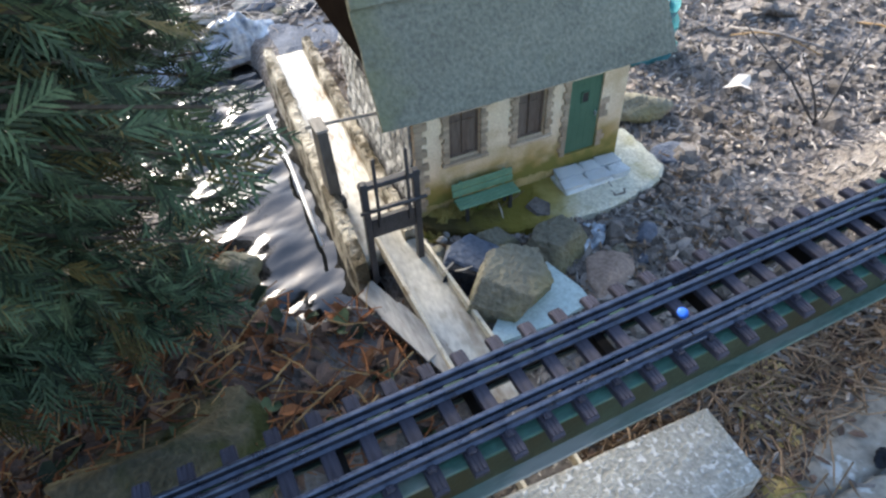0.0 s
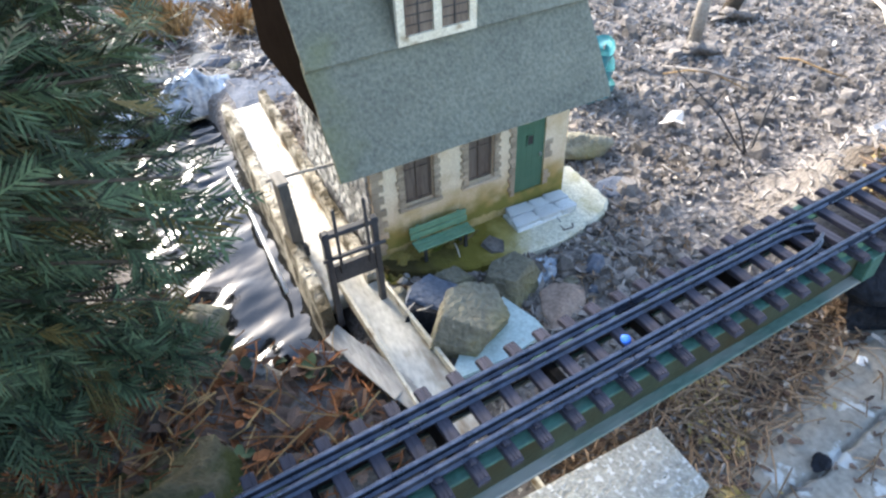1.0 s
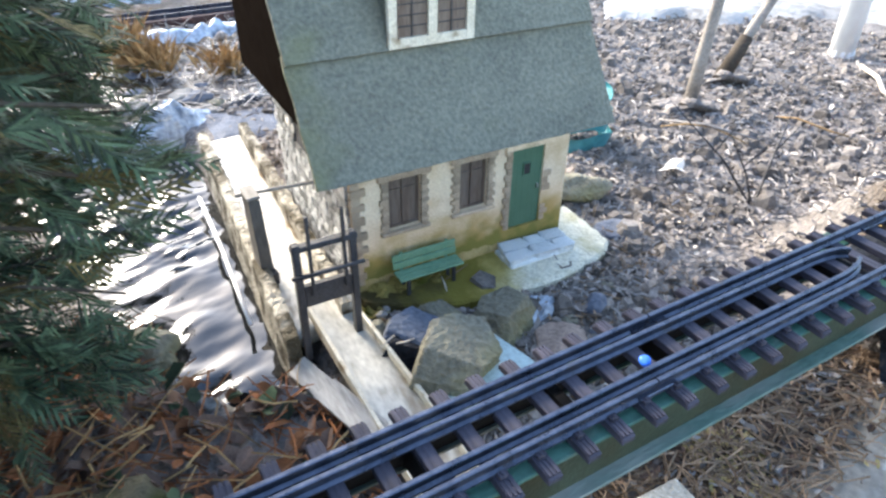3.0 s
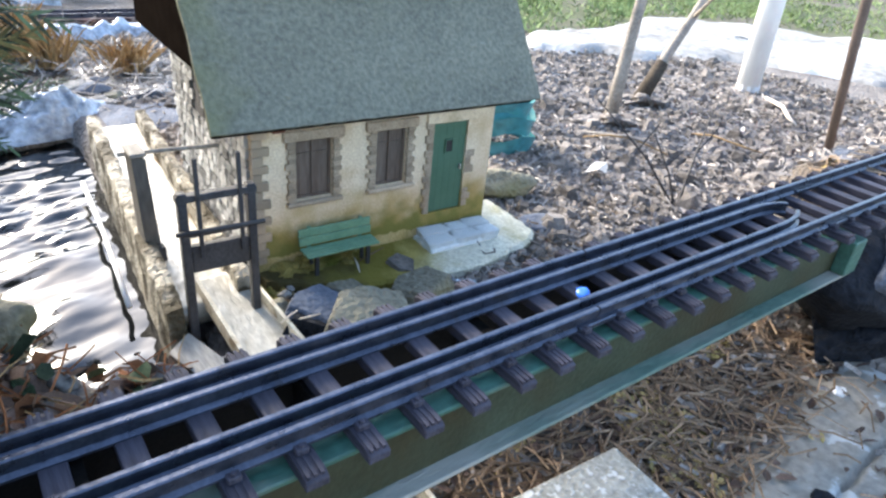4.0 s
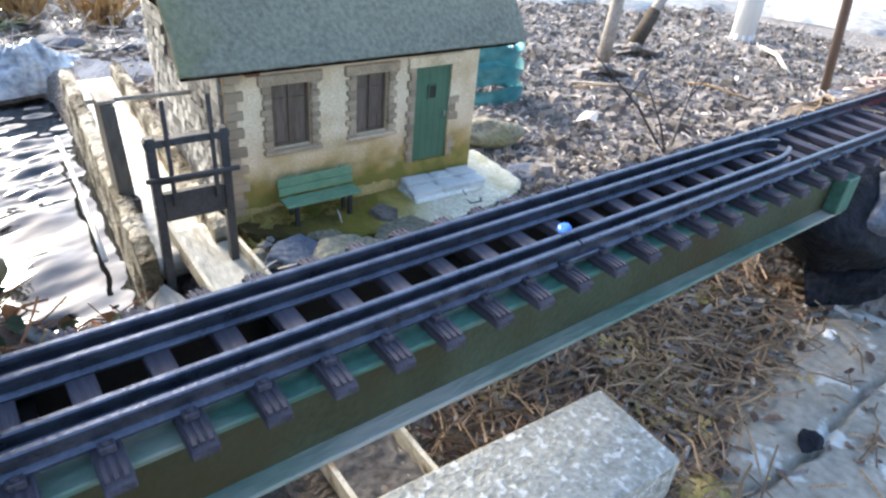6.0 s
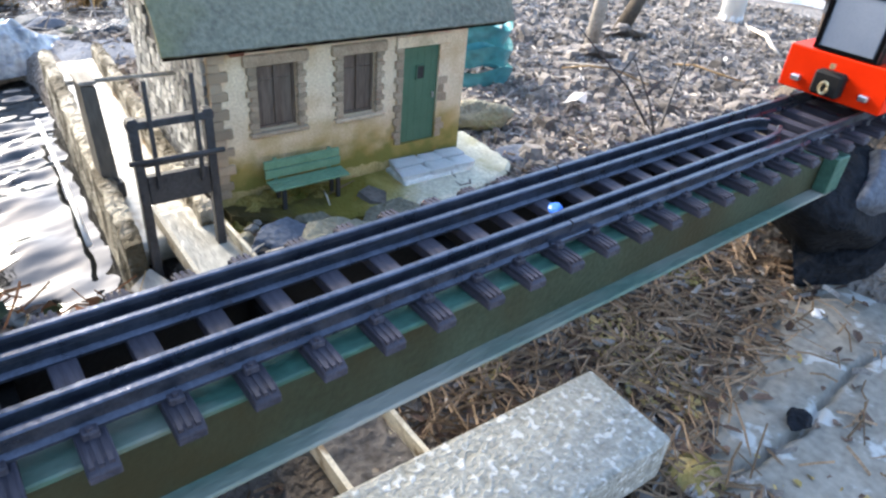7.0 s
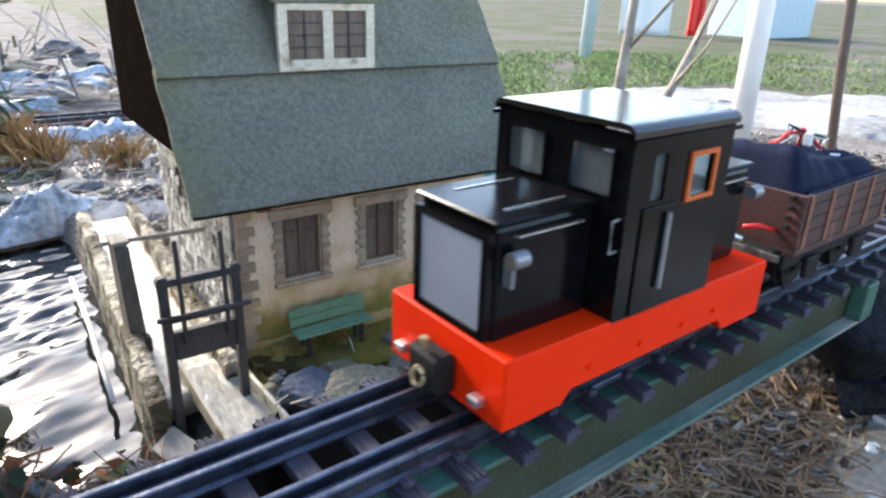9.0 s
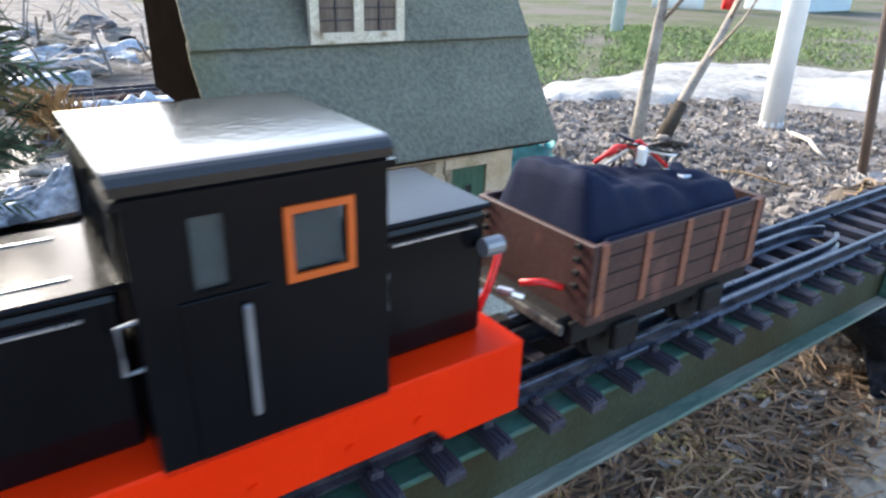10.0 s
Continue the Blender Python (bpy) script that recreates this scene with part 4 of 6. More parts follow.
def gate():
    g = thing("sluice_gate", "dark wooden sluice gate frame across the channel", "sluice gate", Matrix.Translation((0, 0.272, 0)) @ Matrix.Rotation(radians(-1.5), 4, "Z"))
    part("post", box(-0.1365, -0.1295, -0.004, 0.004, -0.02, 0.1165, 0.0008), DARKWOOD, g)
    part("post", box(-0.0825, -0.0755, -0.004, 0.004, -0.012, 0.1165, 0.0008), DARKWOOD, g)
    part("top_beam", box(-0.1375, -0.0745, -0.0042, 0.0042, 0.1085, 0.1145, 0.0008), DARKWOOD, g)
    part("cross_bar", tube([(-0.1405, -0.006, 0.0845), (-0.0700, -0.006, 0.0830)], 0.0021), DARKWOOD, g, "dark metal bar", True)
    part("middle_beam", box(-0.1292, -0.0828, -0.0022, 0.0022, 0.0775, 0.0815, 0.0005), DARKWOOD, g)
    part("gate_board", box(-0.1292, -0.0828, -0.0030, 0.0030, 0.046, 0.0700, 0.0006), DARKWOOD, g, "dark wet gate board")
    for x, t in ((-0.1215, 0.1445), (-0.0885, 0.1455)):
        part("lifting_rod", box(x - 0.0016, x + 0.0016, -0.0062, -0.0031, 0.060, t, 0.0004), DARKWOOD, g)
    p = thing("hoist_post", "dark upright board with a wooden bar to the mill wall", "post")
    bm = prism([(-0.137, -0.01), (-0.123, -0.01), (-0.1275, 0.098), (-0.1395, 0.101)], 0.398, 0.424, "y")
    part("board", bm, GREYWOOD, p)
    part("cap", box(-0.141, -0.1265, 0.396, 0.426, 0.1012, 0.1045, 0.0008), OLDWOOD, p, "pale bolted cap")
    part("bar", tube([(-0.146, 0.424, 0.096), (-0.1, 0.417, 0.097), (-0.058, 0.408, 0.0985)], 0.0022), OLDWOOD, p, "grey wooden bar", True)
    part("foot", box(-0.134, -0.122, 0.386, 0.3975, -0.003, 0.012, 0.001), DARKWOOD, p)


gate()


# ---- rocks and stones ----
def rocks():
    def rock(name, label, loc, size, seed, material, rz=0, rough=0.25, sharp=6, tilt=(0, 0), flat=0):
        ob = link(name, stone(*size, seed, rough, flat, 4, sharp), material, smooth=False)
        ob.data.polygons.foreach_set("use_smooth", [sharp < 10] * len(ob.data.polygons))
        ob.location, ob.rotation_euler = loc, (radians(tilt[0]), radians(tilt[1]), radians(rz))
        tagged(ob, label, "rock")
        return ob
    def crag(label, loc, size, cuts, seed, material, rz=0):
        """An angular rock: a ball cut flat by planes (x, y, z, distance), its faces slightly uneven."""
        bm = bmesh.new()
        bmesh.ops.create_icosphere(bm, subdivisions=5, radius=1.6)
        planes = [(Vector(c[:3]).normalized(), c[3]) for c in cuts]
        for v in bm.verts:
            p = v.co.copy()
            d = p.normalized()
            r = min([p.length] + [k / d.dot(nrm) for nrm, k in planes if d.dot(nrm) > 0.05])
            p = d * r * (1 + 0.035 * noise.noise(d * 3 + Vector((seed, 0, 0))) + 0.022 * noise.noise(d * 9 + Vector((seed, 0, 0))))
            v.co = (p.x * size[0], p.y * size[1], p.z * size[2])
        ob = link("rock", bm, material, smooth=False)
        ob.data.polygons.foreach_set("use_smooth", [False] * len(ob.data.polygons))
        ob.location, ob.rotation_euler = loc, (0, 0, radians(rz))
        tagged(ob, label, "rock")
    crag("large angular grey-brown rock beside the chute", (-0.016, 0.189, -0.006), (0.046, 0.039, 0.040), ((0.12, -0.16, 1, 0.78), (-0.75, -0.55, 0.62, 0.98), (0.2, -1, -0.35, 0.80), (-0.9, -0.55, -0.2, 0.95), (1, -0.35, 0.1, 0.92), (0.75, 0.7, 0.25, 0.95), (-0.7, 0.75, 0.3, 0.85), (0.1, 1, 0.3, 0.95), (0, 0, -1, 0.8)), 3.0, ROCK, 12)
    crag("grey angular rock below the mossy bank", (0.066, 0.228, -0.012), (0.034, 0.030, 0.026), ((-0.1, 0.15, 1, 0.75), (0.3, -1, 0.35, 0.85), (-1, -0.35, 0.4, 0.9), (1, 0.1, 0.3, 0.95), (0.2, 1, 0.3, 0.9), (-0.6, 0.8, 0.2, 0.9), (0, 0, -1, 0.8)), 8.0, ROCK, 8)
    crag("flat dark grey rock between chute and mill", (-0.028, 0.250, -0.016), (0.036, 0.032, 0.024), ((0.15, -0.3, 1, 0.7), (-0.9, -0.5, 0.4, 0.85), (0.1, -1, 0.3, 0.9), (1, 0.2, 0.4, 0.85), (0.1, 1, 0.4, 0.9), (-0.5, 0.8, 0.3, 0.95), (0, 0, -1, 0.8)), 12.0, BLUEROCK, 20)
    crag("dark grey rock wedged against the chute", (-0.046, 0.232, -0.018), (0.017, 0.024, 0.020), ((0.3, -0.3, 1, 0.75), (-0.9, -0.5, 0.4, 0.85), (0.1, -1, 0.3, 0.9), (1, 0.2, 0.4, 0.85), (0.1, 1, 0.4, 0.9), (0, 0, -1, 0.8)), 17.0, SHADESLATE, 50)
    crag("low grey rock in the moss below the mill", (0.008, 0.262, -0.014), (0.022, 0.016, 0.016), ((0.3, -0.3, 1, 0.75), (-0.9, -0.5, 0.4, 0.85), (0.1, -1, 0.3, 0.9), (1, 0.2, 0.4, 0.85), (0.1, 1, 0.4, 0.9), (0, 0, -1, 0.8)), 19.0, ROCK, 10)
    rock("rock", "small mossy rock at the channel mouth", (-0.062, 0.268, -0.016), (0.016, 0.020, 0.016), 14, ROCK, 0, 0.3, 4)
    rock("rock", "long grey-brown rock by the mill corner", (0.318, 0.402, -0.010), (0.046, 0.024, 0.022), 21, ROCK, -22, 0.2, 5)
    rock("rock", "small slate-blue rock by the slab", (0.292, 0.306, -0.022), (0.034, 0.024, 0.011), 23, BLUEROCK, 10, 0.2, 6)
    rock("rock", "small rounded slate-blue stone", (0.168, 0.196, -0.014), (0.017, 0.015, 0.012), 25, BLUEROCK, 0, 0.15, 3)
    # This rock's dim colour paints the shade beneath the conifer.
    rock("rock", "broad mossy rock, dimmed for the shade under the conifer", (-0.375, 0.120, -0.002), (0.105, 0.080, 0.044), 31, SHADEDIMROCK, 12, 0.35, 7)
    rock("rock", "dark rock on the pond bank", (-0.268, 0.345, -0.012), (0.026, 0.032, 0.03), 33, ROCK, 40, 0.3, 6)
    rock("rock", "flat stone on the pond shore", (-0.205, 0.235, -0.026), (0.03, 0.018, 0.012), 35, PALEROCK, 10, 0.3, 5)
    for k, (x, y, s) in enumerate(((-0.17, 0.238, 0.014), (-0.155, 0.225, 0.010), (-0.188, 0.215, 0.012), (-0.235, 0.262, 0.013), (0.125, 0.190, 0.012), (0.145, 0.165, 0.010), (0.098, 0.175, 0.014), (0.205, 0.215, 0.009))):
        rock("small_stone", "small grey garden stone lying on the soil", (x, y, ground_z(x, y) + s * 0.2), (s, s * 0.8, s * 0.6), 60 + k, (PALEROCK, ROCK, BLUEROCK)[k % 3], k * 40, 0.25, 4)
    bm = prism([(0.004, 0.130), (0.052, 0.138), (0.053, 0.158), (0.042, 0.207), (-0.012, 0.190), (-0.068, 0.142), (-0.066, 0.135)], -0.0165, -0.0105, "z")
    tagged(link("slate_tile", bm, TEALTILE), "pale teal flat slate lying on the soil", "slate")
    bm = sheet(26, 20, lambda u, v: (0.078 + 0.060 * u, 0.206 + 0.040 * v, -0.016 + 0.012 * abs(noise.noise((u * 4, v * 4, 6))) + 0.010 * abs(noise.noise((u * 9, v * 9, 2))) - 0.010 * max(abs(2 * u - 1), abs(2 * v - 1)) ** 4))
    tagged(link("plastic_scrap", bm, PLASTICSHEET, smooth=True), "crumpled pale blue plastic scrap on the soil", "plastic scrap")
    rock("flat_stone", "brownish flat stone slab behind the track", (0.092, 0.165, -0.017), (0.040, 0.030, 0.011), 39, BROWNSTONE, 25, 0.15, 8)
    rnd = random.Random(58)
    for k in range(16):
        x, y, q = rnd.uniform(-0.068, -0.035), rnd.uniform(0.225, 0.315), rnd.uniform(0.003, 0.007)
        rock("small_stone", "small pale gravel stone beside the water channel", (x, y, ground_z(x, y) + 0.012), (q, q * 0.8, q * 0.7), 120 + k, (PALEROCK, ROCK, BLUEROCK)[k % 3], k * 37, 0.25, 4)
    # near side
    ob = link("concrete_block", box(-0.230, 0.0, -0.066, 0.0, -0.034, 0.0, 0.0022, segments=2), BLOCK)
    ob.matrix_world = Matrix.Translation((0.0455, -0.0265, 0.0255)) @ Matrix.Rotation(radians(-3), 4, "Z")
    tagged(ob, "rough grey concrete block lying beside the bridge", "concrete block")
    def f(u, v):
        """A worn slab flush with the soil, cracked across; its borders sink into the ground."""
        x = 0.055 + 0.56 * u
        b = slab_far(x)
        y = -0.46 + (b + 0.46) * v
        d = min(x - 0.06, b - y, 0.62 - x, y + 0.45) + 0.010 * noise.noise((x * 28, y * 28, 3)) + 0.006 * noise.noise((x * 80, y * 80, 5))
        gap = y - slab_crack(x) - 0.003 * noise.noise((x * 60, 0, 2))
        z = -0.011 - 0.013 * (1 - smooth(-0.01, 0.045, d)) + (0.003 if gap < 0 else 0)
        z -= 0.009 * math.exp(-(gap / 0.0022) ** 2)
        return (x, y, z + 0.0012 * noise.noise((x * 30, y * 30, 8)) + 0.0008 * noise.noise((x * 120, y * 120, 8)))
    ob = link("stone_slab", sheet(170, 190, f), SLABROCK, smooth=True)
    tagged(ob, "cracked grey lichen-spotted stone slab below the girder", "stone slab")
    rock("stone_chip", "dark chip of stone on the slab", (0.160, -0.120, -0.006), (0.011, 0.008, 0.006), 44, SHADESLATE, 20, 0.3, 6)
    rock("rock", "smooth pale blue-grey rock on the track bank", (0.56, 0.075, 0.085), (0.085, 0.045, 0.038), 47, BLUEROCK, -4, 0.15, 4)
    rock("rock", "pale blue-white rock at the bridge end", (0.335, -0.048, 0.085), (0.045, 0.026, 0.034), 48, BLUEROCK, 10, 0.2, 6)
    bm = sheet(30, 24, lambda u, v: (0.052 + 0.046 * u, -0.128 + 0.05 * v, -0.032 + 0.022 * max(0, math.sin(math.pi * u) * math.sin(math.pi * v)) ** 0.6 + 0.004 * noise.noise((u * 7, v * 7, 2)) + 0.002 * noise.noise((u * 22, v * 22, 2))))
    tagged(link("moss_cushion", bm, MOSSY, smooth=True), "yellow-green moss cushion beside the concrete block", "moss", kind="stuff")
    rock("small_stone", "small white pebble at the bridge end", (0.300, -0.066, -0.012), (0.007, 0.006, 0.006), 91, WHITEPAINT, 0, 0.2, 4)
    b = stone(0.0042, 0.0046, 0.0042, 50, 0.12, 0, 2, 3)
    ob = link("blue_bead", b, BLUEGLASS, smooth=True)
    ob.location = (0.0065, -0.0035, 0.1428)
    tagged(ob, "bright blue plastic bead between the rails", "bead")


rocks()


# ---- loose litter ----
def litter():
    rnd = random.Random(77)

    def scatter(name, label, material, n, region, length, width, lift, curl=0.3, kind_leaf=False):
        vs, fs = [], []
        made = 0
        while made < n:
            x, y = region(rnd)
            if pond_in(x, y) > 0.12:
                continue
            if WL < x < WR + 0.02 and 0.30 < y < 0.60:
                continue
            if -0.13 < x < -0.06 and -0.06 < y < 0.8:
                continue
            z = ground_z(x, y)
            if x > 0.30 and abs(y) < 0.22:
                q = 0.1312 - 0.155 * smooth(0.05, 0.235, abs(y))
                z = max(z, -0.03 + (q + 0.03) * smooth(0.350, 0.420 + 0.1 * smooth(0.05, 0.2, abs(y)), x) + 0.003)
            if -0.055 < x < 0.275 and paving_front(x) - 0.004 < y < 0.40 and rnd.random() < 0.988:
                continue
            inner = min(x - 0.06, slab_far(x) - y)
            if inner > 0:
                if rnd.random() < 0.95 * smooth(0.0, 0.045, inner):
                    continue
                z = -0.010 - 0.013 * (1 - smooth(-0.01, 0.045, inner))
            if -0.05 < x < 0.26 and paving_front(x) < y < 0.33:
                z = -0.007
            z += rnd.uniform(*lift)
            a, l, w = rnd.uniform(0, 6.283), rnd.uniform(*length), rnd.uniform(*width)
            tilt = rnd.gauss(0, curl)
            d = Vector((math.cos(a), math.sin(a), math.sin(tilt)))
            s = Vector((-math.sin(a), math.cos(a), rnd.gauss(0, curl))).normalized()
            c = Vector((x, y, z))
            k = len(vs)
            if kind_leaf:
                up = Vector((0, 0, rnd.uniform(0.1, 0.5) * w))
                vs += [c - d * l / 2, c - d * l * 0.2 + s * w / 2 + up, c + d * l * 0.25 + s * w * 0.42 + up, c + d * l / 2, c + d * l * 0.25 - s * w * 0.42 + up * 0.6, c - d * l * 0.2 - s * w / 2 + up * 0.6, c]
                fs += [(k, k + 6, k + 1), (k + 1, k + 6, k + 2), (k + 2, k + 6, k + 3), (k + 3, k + 6, k + 4), (k + 4, k + 6, k + 5), (k + 5, k + 6, k)]
            else:
                bend = Vector((0, 0, rnd.uniform(-0.1, 0.15) * l)) + s * rnd.uniform(-0.12, 0.12) * l
                t = Vector((0, 0, w * 0.8))
                for q, off in ((-0.5, Vector()), (0, bend), (0.5, Vector())):
                    m = c + d * l * q + off
                    vs += [m + s * w / 2, m - s * w / 2, m + t]
                for q in (0, 3):
                    for e in range(3):
                        g = (e + 1) % 3
                        fs.append((k + q + e, k + q + g, k + q + 3 + g, k + q + 3 + e))
                fs += [(k, k + 1, k + 2), (k + 6, k + 8, k + 7)]
            made += 1
        ob = from_lists(name, [tuple(v) for v in vs], fs, material)
        tagged(ob, label, "litter", kind="stuff")

    def behind(r):
        while True:
            x, y = r.uniform(-0.05, 1.5), r.uniform(0.05, 1.5)
            if r.random() < 1.2 / (1 + 2.2 * math.hypot(x - 0.2, y - 0.2)):
                return x, y

    def near(r):
        return r.uniform(-0.32, 0.42), r.uniform(-0.24, 0.06)

    def bank(r):
        return r.uniform(-0.60, -0.10), r.uniform(0.085, 0.42)

    def gap(r):
        return r.uniform(-0.06, 0.30), r.uniform(0.10, 0.315)

    scatter("bark_litter", "grey-brown bark chips and twigs over the garden soil", CHIP, 7000, behind, (0.005, 0.026), (0.0010, 0.0036), (0.0, 0.006))
    scatter("leaf_litter", "pale dry leaf scraps over the garden soil", PALELEAF, 260, behind, (0.006, 0.016), (0.003, 0.008), (0.001, 0.006), 0.4, True)
    scatter("leaf_litter", "grey dry leaves over the garden soil", GREYLEAF, 4200, behind, (0.005, 0.015), (0.003, 0.008), (0.001, 0.006), 0.5, True)
    scatter("needle_litter", "fallen brown conifer needles under the bridge", NEEDLE, 3700, near, (0.014, 0.044), (0.0009, 0.0021), (0.0, 0.008), 0.2)
    scatter("bark_litter", "dark twigs and chips under the bridge", CHIP, 900, near, (0.006, 0.02), (0.002, 0.005), (0.0, 0.004))
    scatter("bark_litter", "dark brown crumbs and chips under the bridge", DARKLEAF, 2600, near, (0.005, 0.016), (0.003, 0.008), (0.0, 0.003), 0.3, True)
    def mossy(r):
        while True:
            x, y = near(r)
            if noise.noise((x * 11, y * 11, 4)) > 0.22 and x > -0.05:
                return x, y
    scatter("moss_tufts", "olive-yellow moss tufts among the needles", MOSSY, 900, mossy, (0.003, 0.008), (0.003, 0.006), (0.0, 0.004), 0.5, True)
    scatter("leaf_litter", "dark brown leaves on the pond bank", DARKLEAF, 520, bank, (0.012, 0.032), (0.008, 0.02), (0.001, 0.012), 0.5, True)
    scatter("leaf_litter", "rust-brown dry leaves on the pond bank", RUSTLEAF, 170, bank, (0.010, 0.028), (0.006, 0.016), (0.001, 0.014), 0.5, True)
    scatter("needle_litter", "rust-brown needles on the pond bank", RUSTLEAF, 950, bank, (0.012, 0.05), (0.0010, 0.0022), (0.0, 0.02), 0.35)
    scatter("needle_litter", "pale straw stalks on the pond bank", REED, 260, bank, (0.02, 0.07), (0.0010, 0.0022), (0.0, 0.02), 0.3)
    scatter("needle_litter", "brown needles between chute and track", NEEDLE, 420, gap, (0.012, 0.03), (0.0010, 0.0022), (0.0, 0.005), 0.2)
    scatter("leaf_litter", "brown dry leaves between rocks and track", GREYLEAF, 90, gap, (0.010, 0.026), (0.008, 0.018), (0.001, 0.006), 0.4, True)
    scatter("fallen_leaves", "small dark green leaves on the pond bank", SPRAY, 90, bank, (0.012, 0.026), (0.010, 0.02), (0.004, 0.016), 0.4, True)
    # crumbs and clods of soil
    vs, fs = [], []
    for _ in range(8000):
        x, y = behind(rnd)
        if (WL < x < WR + 0.02 and 0.30 < y < 0.60) or abs(y) < 0.06 or pond_in(x, y) > 0.2:
            continue
        if x > 0.30 and y < 0.23:
            continue
        c = Vector((x, y, ground_z(x, y) + 0.001))
        r = rnd.uniform(0.003, 0.011) * rnd.uniform(0.6, 1.2) * (1.7 if rnd.random() < 0.12 else 1)
        k = len(vs)
        ring = [c + Vector((math.cos(q * 1.2566) * r * rnd.uniform(0.7, 1.3), math.sin(q * 1.2566) * r * rnd.uniform(0.7, 1.3), -0.002)) for q in range(5)]
        top = [c + (p - c) * rnd.uniform(0.4, 0.75) + Vector((0, 0, r * rnd.uniform(0.5, 0.95))) for p in ring]
        vs += ring + top
        for q in range(5):
            g = (q + 1) % 5
            fs.append((k + q, k + g, k + 5 + g, k + 5 + q))
        fs.append((k + 5, k + 6, k + 7, k + 8, k + 9))
    tagged(from_lists("soil_crumbs", [tuple(v) for v in vs], fs, CLOD), "dark crumbs and clods of garden soil", "soil", kind="stuff")
    # one large pale leaf
    bm = bmesh.new()
    c = bm.verts.new((0, 0, 0.006))
    ring = [bm.verts.new((0.021 * math.cos(a) * (1 + 0.35 * math.sin(3 * a)), 0.016 * math.sin(a) * (1 + 0.25 * math.cos(5 * a)), 0.006 + 0.006 * math.sin(2 * a))) for a in [k * 0.5236 for k in range(12)]]
    for k in range(12):
        bm.faces.new((c, ring[k], ring[(k + 1) % 12]))
    ob = link("dry_leaf", bm, PALELEAF)
    ob.location = (0.485, 0.380, -0.012)
    tagged(ob, "curled pale tan leaf on the dark soil", "leaf")

    # loose stalks and twigs
    for label, material, points, r in (
        ("pale curved dry stalk lying on the soil", REED, [(0.593, 0.511, -0.014), (0.630, 0.487, -0.008), (0.653, 0.453, -0.006), (0.666, 0.389, -0.014)], 0.0016),
        ("pale bent dead branch lying by the white post", PALELEAF, [(1.199, 0.530, -0.010), (1.132, 0.455, -0.002), (1.076, 0.411, -0.004), (1.070, 0.387, -0.014)], 0.0042),
        ("thin pale twig lying on the moss", PALELEAF, [(0.039, 0.309, -0.002), (0.036, 0.297, -0.003), (0.033, 0.287, -0.006)], 0.001),
        ("thin brown twig lying on the moss", NEEDLE, [(0.043, 0.307, -0.006), (0.056, 0.307, -0.002), (0.079, 0.317, -0.004)], 0.0009),
        ("thin pale twig lying among the rocks", PALELEAF, [(-0.075, 0.231, 0.004), (-0.066, 0.233, 0.008), (-0.056, 0.239, 0.006)], 0.001),
        ("thin pale twig lying among the rocks", PALELEAF, [(-0.060, 0.227, 0.006), (-0.053, 0.222, 0.009), (-0.042, 0.223, 0.008)], 0.001),
        ("long pale dry stalk lying on the soil", REED, [(0.800, 0.448, -0.014), (0.818, 0.410, -0.008), (0.824, 0.347, -0.010), (0.841, 0.325, -0.014)], 0.0018),
        ("long thin grey stalk lying on the soil", CHIP, [(0.612, 0.534, -0.014), (0.647, 0.462, -0.004), (0.683, 0.382, -0.008)], 0.0026),
    ):
        pale = link("twig", tube(points, [r * 0.8] + [r] * (len(points) - 2) + [r * 0.5], 6), material, smooth=True)
        tagged(pale, label, "twig")


litter()


